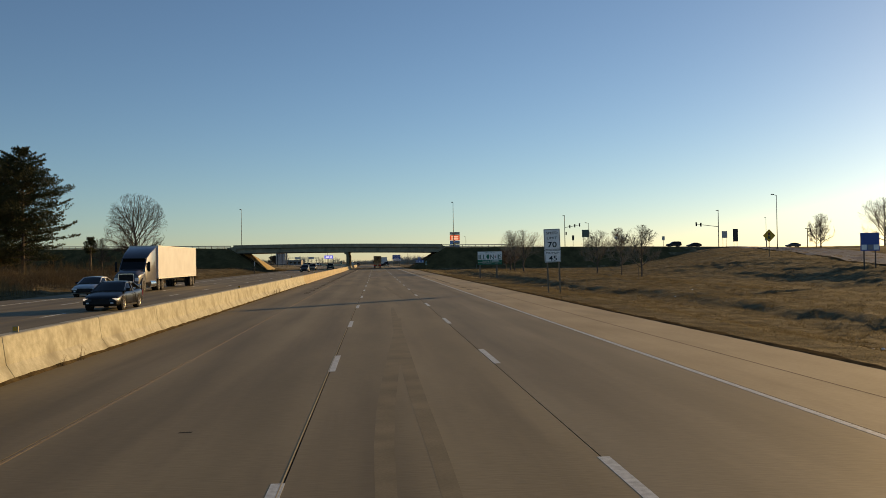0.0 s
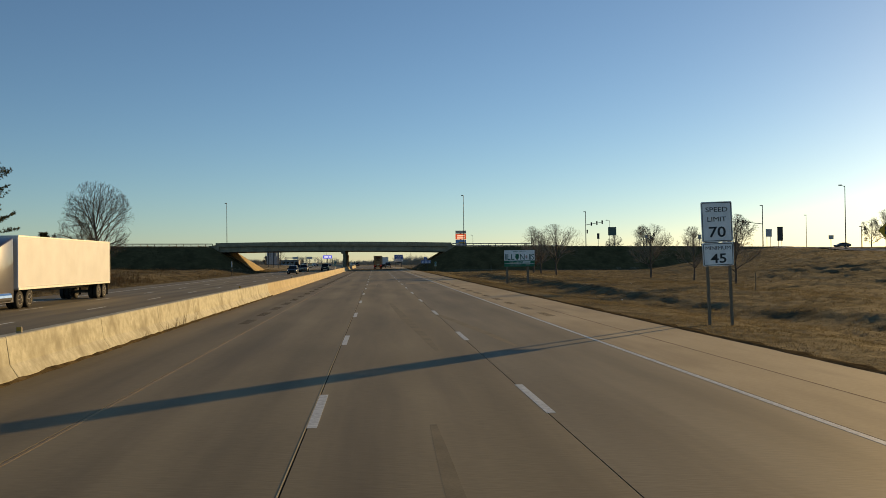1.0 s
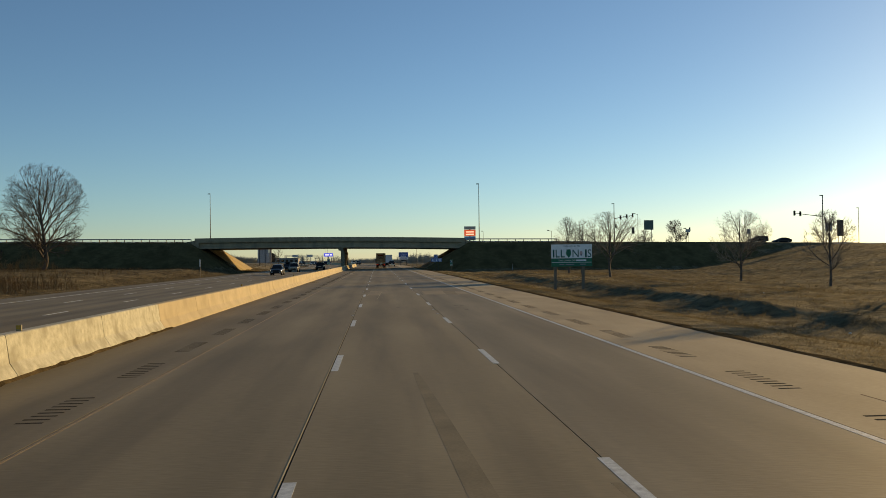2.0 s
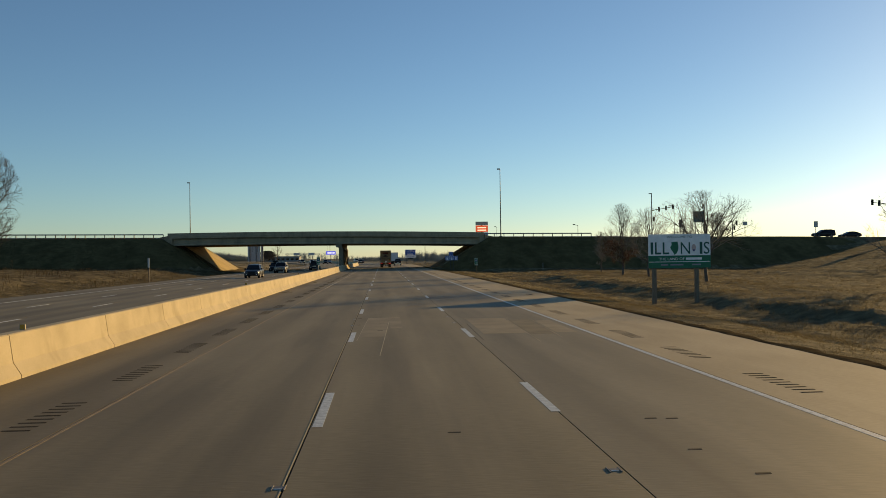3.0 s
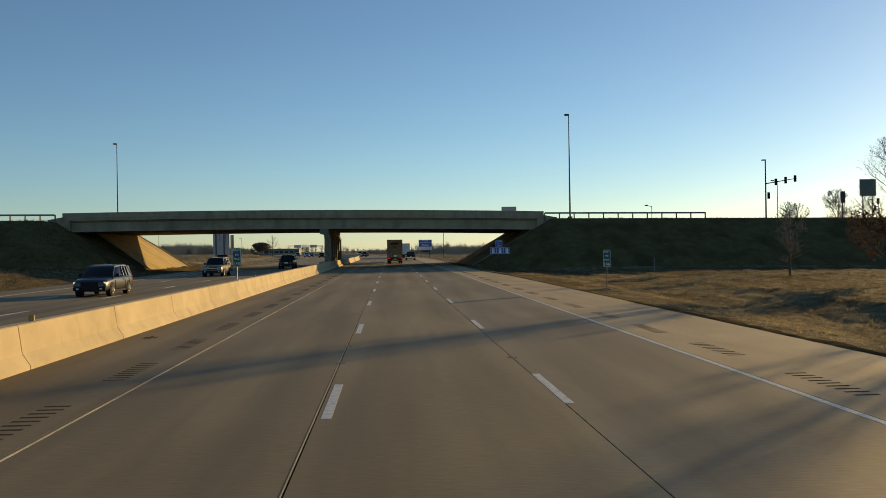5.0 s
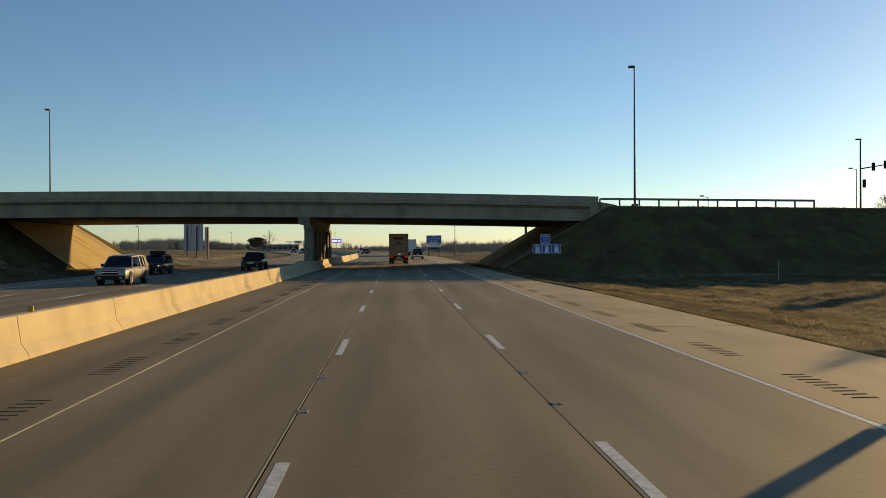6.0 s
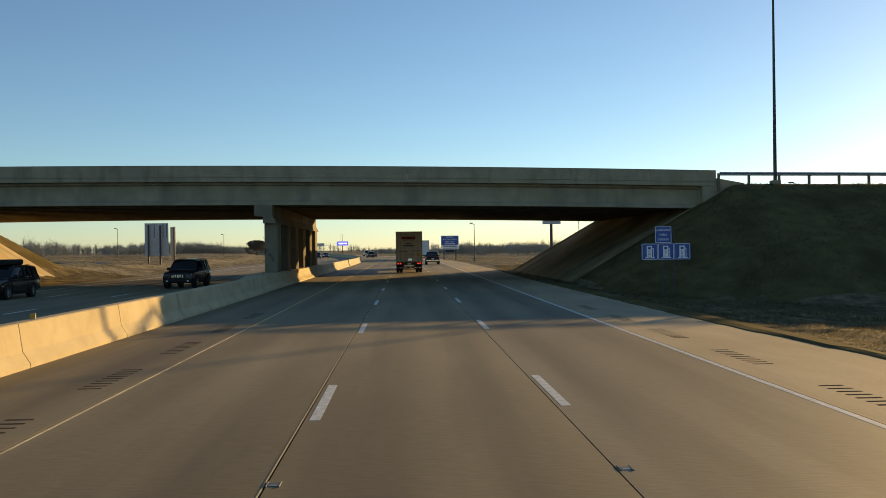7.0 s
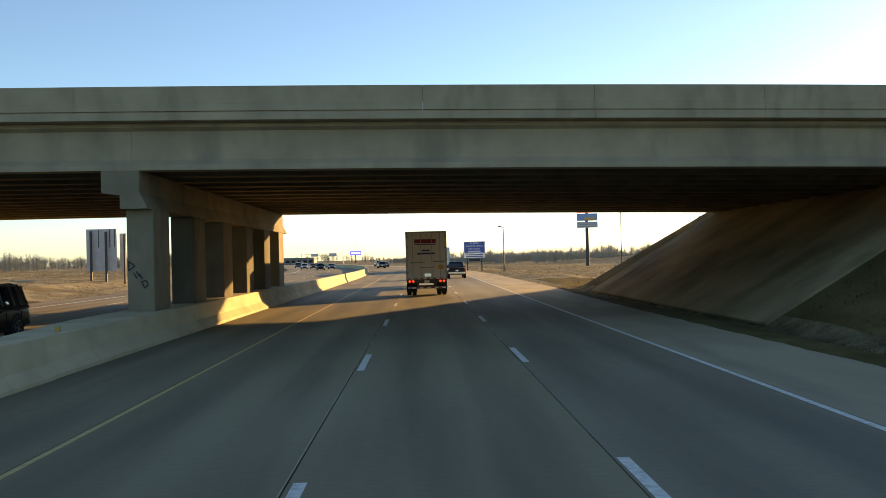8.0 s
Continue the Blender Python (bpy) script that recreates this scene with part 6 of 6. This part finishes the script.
        part("headlight", boxed(side * W * 0.38 - 0.16, side * W * 0.38 + 0.16, 0.475 * L, 0.496 * L, zf - 0.14, zf - 0.03, 0.03, 2), M_HEADLIT if lit else M_HEAD, s)
        zr = stations[1][3]
        part("taillight", boxed(side * W * 0.43 - 0.09, side * W * 0.43 + 0.09, -0.501 * L, -0.47 * L, zr - 0.38, zr - 0.03, 0.02), M_TAIL, s)
    zf, zr = stations[-2][3], stations[1][3]
    part("grille", boxed(-W * 0.25, W * 0.25, 0.485 * L, 0.503 * L, zf - 0.30, zf - 0.04, 0.02), M_PLASTIC, s)
    part("front_bumper", boxed(-W * 0.46, W * 0.46, 0.475 * L, 0.507 * L, stations[-1][2] - 0.06, stations[-1][2] + 0.14, 0.04, 2), M_PLASTIC, s)
    part("rear_bumper", boxed(-W * 0.47, W * 0.47, -0.512 * L, -0.47 * L, stations[0][2] - 0.06, stations[0][2] + 0.16, 0.04, 2), M_CHROME if kind == "pickup" else M_PLASTIC, s)
    part("number_plate", boxed(-0.16, 0.16, -0.516 * L, -0.508 * L, stations[0][2] + 0.22, stations[0][2] + 0.38), P_WHITE, s)
    belt = stations[3][3]
    for side in (-1, 1):
        for fy in (top[0][0] - 0.03, bl, top[-2][0] + 0.06):
            part("door_seam", boxed(side * W / 2 - 0.02, side * W / 2 + 0.003, fy * L - 0.006, fy * L + 0.006, stations[3][2] + 0.14, belt - 0.22), M_PLASTIC, s)
        for fy in (bl + 0.05, top[-2][0] + 0.09):
            part("door_handle", boxed(side * W * 0.492 - 0.03, side * W * 0.492 + 0.022, fy * L - 0.1, fy * L + 0.1, belt - 0.20, belt - 0.165, 0.008), M_PLASTIC, s)
        part("sill_trim", boxed(side * W * 0.487 - 0.03, side * W * 0.487 + 0.022, (axles[0] + 0.09) * L, (axles[1] - 0.09) * L, stations[3][2] - 0.02, stations[3][2] + 0.1, 0.015), M_PLASTIC, s)
        part("fog_lamp", boxed(side * W * 0.33 - 0.07, side * W * 0.33 + 0.07, 0.5 * L, 0.511 * L, stations[-1][2] - 0.01, stations[-1][2] + 0.07, 0.01), M_HEAD, s)
    part("windscreen_wiper", tube(bmesh.new(), (-0.5, top[0][0] * L + 0.01, lo + 0.04), (0.1, (top[0][0] * 0.85 + top[1][0] * 0.15) * L + 0.02, lo + 0.13), 0.012, None, 5), M_PLASTIC, s)
    if kind in ("boxy", "pickup") and not slots:
        part("grille_bar", boxed(-W * 0.26, W * 0.26, 0.503 * L, 0.510 * L, zf - 0.19, zf - 0.14, 0.008), M_CHROME, s)
        part("grille_bar", boxed(-W * 0.26, W * 0.26, 0.503 * L, 0.509 * L, zf - 0.06, zf - 0.035, 0.006), M_CHROME, s)
    if kind in ("boxy", "suv"):
        for side in (-1, 1):
            part("roof_rail", tube(bmesh.new(), (side * wt * 0.86, inner[0][0] * L - 0.2, hi + 0.05), (side * wt * 0.86, inner[-1][0] * L + 0.15, hi + 0.05), 0.018, None, 6), M_PLASTIC, s)
    if slots:
        for k in range(7):
            xg = -0.33 + 0.11 * k
            part("grille_slot", boxed(xg - 0.03, xg + 0.03, 0.503 * L, 0.508 * L, zf - 0.27, zf - 0.08), M_CHROME, s)
    if kind == "pickup":
        part("bed", boxed(-W * 0.42, W * 0.42, -0.485 * L, -0.17 * L, zr - 0.02, zr + 0.02, 0.0), M_PLASTIC, s, "dark open load bed")
    if roofbox:
        part("roof_box", boxed(-0.45, 0.45, -1.5, 0.5, hi + 0.06, hi + 0.36, 0.1, 3), M_PLASTIC, s, "black roof cargo box")
    return s


def trailer(s, y0, y1, back_detail):
    """A box trailer from its nose y1 back to y0."""
    part("trailer_box", boxed(-1.29, 1.29, y0 + 0.06, y1, 1.12, 4.06, 0.03), M_TRAILER, s, "white trailer box")
    part("side_rail", boxed(-1.305, 1.305, y0 + 0.1, y1 - 0.05, 1.04, 1.2, 0.01), M_GALV, s)
    for xr in (-1.31, 1.29):
        part("top_rail", boxed(xr, xr + 0.02, y0 + 0.1, y1 - 0.05, 3.98, 4.07), M_GALV, s)
    part("frame_rail", boxed(-0.5, 0.5, y0 + 0.5, y1 - 1.0, 0.86, 1.04), M_DARKSTEEL, s)
    for dy in (1.25, 2.5):
        for x in (-1.13, -0.8, 0.8, 1.13):
            put_wheel(s, TRUCK_WHEEL, x, y0 + dy, 0.51)
        part("axle", tube(bmesh.new(), (-1.0, y0 + dy, 0.51), (1.0, y0 + dy, 0.51), 0.09, None, 8), M_DARKSTEEL, s)
    for x in (-0.95, 0.95):
        part("mud_flap", boxed(x - 0.33, x + 0.33, y0 + 0.5, y0 + 0.53, 0.22, 1.0), M_RUBBER, s)
        part("landing_leg", boxed(x * 0.75 - 0.07, x * 0.75 + 0.07, y1 - 3.2, y1 - 3.06, 0.3, 1.0), M_DARKSTEEL, s)
    fr = part("rear_frame", rim(-1.30, 1.30, 1.05, 4.08, y0, y0 + 0.08, 0.09, 0.03), M_GALV, s, "steel rear door frame")
    if not back_detail:
        return
    for x0, x1 in ((-1.20, -0.012), (0.012, 1.20)):
        d = part("rear_door", boxed(x0, x1, y0 + 0.02, y0 + 0.075, 1.16, 3.98, 0.01), M_TRAILER, s, "white rear door")
        for f in (0.28, 0.72):
            xx = x0 + (x1 - x0) * f
            part("lock_rod", tube(bmesh.new(), (xx, y0 + 0.0, 1.14), (xx, y0 + 0.0, 3.98), 0.018, None, 6), M_GALV, d)
        for zz in (1.4, 2.2, 3.0, 3.7):
            xx = x0 if x0 < -1 else x1
            part("hinge", boxed(xx - 0.05, xx + 0.05, y0 - 0.01, y0 + 0.02, zz, zz + 0.12), M_GALV, d)
    # plain print in the fleet's colours
    part("print_bar", boxed(-0.74, 0.62, y0 + 0.002, y0 + 0.018, 3.33, 3.58), P_RED, s, "bold red print bar")
    part("print_bar", boxed(-0.72, 0.60, y0 + 0.002, y0 + 0.018, 3.22, 3.28), P_NAVY, s)
    part("print_bar", boxed(-0.28, 0.22, y0 + 0.002, y0 + 0.018, 2.82, 2.92), P_NAVY, s)
    part("print_bar", boxed(-0.58, 0.54, y0 + 0.002, y0 + 0.018, 2.62, 2.73), P_NAVY, s)
    part("print_bar", boxed(-1.06, -0.1, y0 + 0.002, y0 + 0.018, 2.08, 2.14), P_GREYPRINT, s)
    part("print_bar", boxed(0.42, 1.12, y0 + 0.002, y0 + 0.018, 2.12, 2.20), P_GREYPRINT, s)
    part("print_bar", boxed(-0.4, 0.54, y0 + 0.002, y0 + 0.018, 1.78, 1.82), P_GREYPRINT, s)
    part("placard", boxed(0.74, 1.08, y0 + 0.002, y0 + 0.018, 1.68, 1.92), P_ORANGE, s, "orange square placard")
    part("placard", boxed(-0.14, 0.28, y0 - 0.01, y0 + 0.018, 1.20, 1.42, 0.02), M_CHROME, s, "bright latch plate")
    for i in range(12):
        xx = -1.2 + i * 0.2
        part("reflective_strip", boxed(xx, xx + 0.19, y0 - 0.006, y0 - 0.001, 1.07, 1.12), P_WHITE if i % 2 else P_RED, s)
    part("bumper_bar", boxed(-1.2, 1.2, y0 + 0.02, y0 + 0.12, 0.46, 0.58, 0.01), M_GALV, s, "steel underride bar")
    for i in range(10):
        xx = -1.15 + i * 0.235
        part("reflective_strip", boxed(xx, xx + 0.22, y0 + 0.013, y0 + 0.018, 0.485, 0.55), P_WHITE if i % 2 else P_RED, s)
    for x in (-0.55, 0.55):
        part("bumper_hanger", boxed(x - 0.05, x + 0.05, y0 + 0.05, y0 + 0.12, 0.5, 1.05), M_DARKSTEEL, s)
    part("light_bar", boxed(-1.25, 1.25, y0 + 0.03, y0 + 0.2, 0.80, 1.046, 0.01), M_DARKSTEEL, s)
    for x in (-1.08, -0.86, 0.86, 1.08):
        part("tail_lamp", tube(bmesh.new(), (x, y0 + 0.025, 0.93), (x, y0 + 0.005, 0.93), 0.065, None, 14), M_TAILLIT, s, "lit red tail lamp")
    for x in (-0.16, 0, 0.16):
        part("marker_lamp", boxed(x - 0.04, x + 0.04, y0 - 0.012, y0 - 0.001, 4.0, 4.04), M_TAIL, s)
    part("number_plate", boxed(-0.16, 0.16, y0 + 0.022, y0 + 0.029, 0.82, 0.98), P_WHITE, s)


def soften(bm, r):
    bmesh.ops.recalc_face_normals(bm, faces=bm.faces[:])
    sharp = [e for e in bm.edges if len(e.link_faces) == 2 and e.calc_face_angle() > 0.5]
    bmesh.ops.bevel(bm, geom=sharp, offset=r, segments=3, affect="EDGES", profile=0.5)
    return bm


def semi_truck(label, x, y, turn, colour, back_detail=False):
    """A tractor with its sleeper and box trailer; the front bumper at the origin, nose to +y."""
    s = tagged(new("semi_truck"), label, "truck")
    s.matrix_basis = along(x, y) @ pose(0, 0, 0, 0, 0, turn)
    trailer(s, -21.6, -5.4, back_detail)
    hood = [[(-0.95, 0.0, 0.55), (0.95, 0.0, 0.55), (0.98, 0.0, 1.35), (0.7, -0.02, 1.62), (-0.7, -0.02, 1.62), (-0.98, 0.0, 1.35)],
            [(-1.05, -0.5, 0.6), (1.05, -0.5, 0.6), (1.08, -0.5, 1.5), (0.75, -0.5, 1.82), (-0.75, -0.5, 1.82), (-1.08, -0.5, 1.5)],
            [(-1.1, -1.75, 0.7), (1.1, -1.75, 0.7), (1.12, -1.75, 1.65), (0.85, -1.75, 2.02), (-0.85, -1.75, 2.02), (-1.12, -1.75, 1.65)]]
    part("hood", soften(sweep(bmesh.new(), hood), 0.09), colour, s, smooth=True)
    cab = [[(-1.12, -1.7, 0.75), (1.12, -1.7, 0.75), (1.12, -1.7, 1.95), (-1.12, -1.7, 1.95)],
           [(-1.18, -2.5, 0.75), (1.18, -2.5, 0.75), (1.05, -2.5, 2.95), (-1.05, -2.5, 2.95)],
           [(-1.2, -3.4, 0.75), (1.2, -3.4, 0.75), (1.12, -3.4, 3.4), (-1.12, -3.4, 3.4)],
           [(-1.22, -5.1, 0.75), (1.22, -5.1, 0.75), (1.2, -5.1, 3.95), (-1.2, -5.1, 3.95)]]
    part("cab", soften(sweep(bmesh.new(), cab), 0.09), colour, s, smooth=True)
    ws = bmesh.new()
    sweep(ws, [[(-1.0, -1.66, 1.98), (1.0, -1.66, 1.98), (1.0, -1.72, 1.98), (-1.0, -1.72, 1.98)], [(-0.95, -2.42, 2.86), (0.95, -2.42, 2.86), (0.95, -2.5, 2.86), (-0.95, -2.5, 2.86)]])
    part("windscreen", ws, M_GLASS, s)
    part("visor", boxed(-0.98, 0.98, -2.5, -2.15, 2.84, 2.92, 0.02), M_PLASTIC, s)
    for sx in (-1, 1):
        part("side_window", boxed(sx * 1.155 - 0.02, sx * 1.155 + 0.02, -3.1, -2.2, 1.85, 2.5), M_GLASS, s)
        part("mirror", boxed(sx * 1.38 - 0.1, sx * 1.38 + 0.1, -1.95, -1.85, 1.75, 2.6, 0.03), M_PLASTIC, s)
        part("fuel_tank", tube(bmesh.new(), (sx * 1.0, -4.6, 0.68), (sx * 1.0, -2.9, 0.68), 0.32, None, 16), M_CHROME, s)
        part("headlight", boxed(sx * 0.86 - 0.17, sx * 0.86 + 0.17, -0.12, 0.03, 0.95, 1.25, 0.04, 2), M_HEAD, s)
        part("fender", tube(bmesh.new(), (sx * 0.82, -1.05, 0.62), (sx * 1.17, -1.05, 0.62), 0.63, None, 20), colour, s)
        put_wheel(s, TRUCK_WHEEL, sx * 1.06, -1.05, 0.51)
        part("side_skirt", boxed(sx * 1.19 - 0.02, sx * 1.19 + 0.02, -5.0, -2.9, 0.4, 0.9, 0.01), colour, s)
        for dy in (-5.75, -7.05):
            for dx in (0.8, 1.12):
                put_wheel(s, TRUCK_WHEEL, sx * dx, dy, 0.51)
    part("chassis", boxed(-0.45, 0.45, -7.8, -0.6, 0.7, 0.98), M_DARKSTEEL, s)
    part("bumper", boxed(-1.18, 1.18, -0.1, 0.14, 0.35, 0.72, 0.06, 2), M_CHROME, s)
    gr = part("grille", boxed(-0.6, 0.6, -0.02, 0.05, 0.78, 1.58, 0.04), M_PLASTIC, s)
    part("grille_frame", rim(-0.64, 0.64, 0.75, 1.61, 0.03, 0.07, 0.06, 0.06), M_CHROME, gr)
    return s


C_BLACK = plain("black_car_paint", (0.006, 0.006, 0.007), 0.28, 0.0, 0.0, 0.25, 0.3)
C_SILVER = paint("silver_car_paint", (0.52, 0.52, 0.50), 0.6)
C_GREY = paint("grey_car_paint", (0.10, 0.105, 0.11), 0.5)
C_WHITE = paint("white_car_paint", (0.72, 0.72, 0.70), 0.0)
C_TAN = paint("pewter_car_paint", (0.20, 0.18, 0.15), 0.3, 0.4)
C_STEEL = paint("blue_grey_metallic_paint", (0.055, 0.053, 0.066), 0.0, 0.35)
C_RED = paint("dark_red_car_paint", (0.20, 0.02, 0.02), 0.3)

semi_truck("white box trailer lorry with lit red tail lamps", -0.15, 296.6 + 21.6, 0, C_WHITE, True)
semi_truck("blue grey sleeper lorry with a plain white trailer", -21.8, 72.5, 180, C_STEEL)
semi_truck("pale lorry partly hidden ahead of a pickup", 3.9, 408.0, 0, C_WHITE)
car("pickup", C_BLACK, "black pickup truck seen from behind", 3.55, 341.0, 0)
car("sedan", C_BLACK, "black saloon with dipped headlamps lit", -15.0, 46.4, 180, True)
car("sedan", C_SILVER, "pale silver saloon on the outer lane", -22.7, 67.0, 180)
car("suv", plain("charcoal_car_paint", (0.014, 0.015, 0.018), 0.32, 0.0, 0.0, 0.3), "dark grey sport utility car with lit headlamps", -17.5, 202.2, 180, True)
car("boxy", C_TAN, "pewter coloured large sport utility car", -18.3, 238.3, 180)
car("suv", C_BLACK, "black sport utility car with a roof box", -21.9, 259.0, 180, True, roofbox=True)
car("boxy", C_BLACK, "black boxy off road car with a slotted grille", -15.1, 270.4, 180, slots=True)
for kind, c, lab, x, y, t in (("suv", C_BLACK, "distant black car on the far carriageway", -18.2, 452, 180), ("sedan", C_GREY, "distant dark saloon on the far carriageway", -14.6, 476, 180),
                              ("suv", C_WHITE, "distant white van on the far carriageway", -21.8, 484, 180), ("sedan", C_BLACK, "distant black saloon on the far carriageway", -18.2, 506, 180),
                              ("boxy", C_GREY, "distant dark car on the far carriageway", -21.8, 535, 180), ("sedan", C_SILVER, "distant silver saloon on the far carriageway", -14.6, 552, 180),
                              ("suv", C_RED, "distant dark red car on the far carriageway", -18.2, 590, 180), ("suv", C_GREY, "distant grey car seen from behind", -2.4, 462, 0),
                              ("sedan", C_GREY, "distant dark saloon seen from behind", 1.3, 486, 0), ("boxy", C_WHITE, "distant white van seen from behind", 3.6, 520, 0)):
    car(kind, c, lab, x, y, t, t == 180)
car("suv", C_BLACK, "dark car waiting on the crossing road", 99.0, 276.5, 90, z=gz(99, 276) + 0.06)
car("sedan", C_BLACK, "dark saloon waiting on the crossing road", 107.5, 280.5, 90, z=gz(107.5, 280) + 0.06)
car("sedan", C_GREY, "dark saloon on the crossing road", 141.0, 277.5, 90, z=gz(141.0, 277.5) + 0.06)
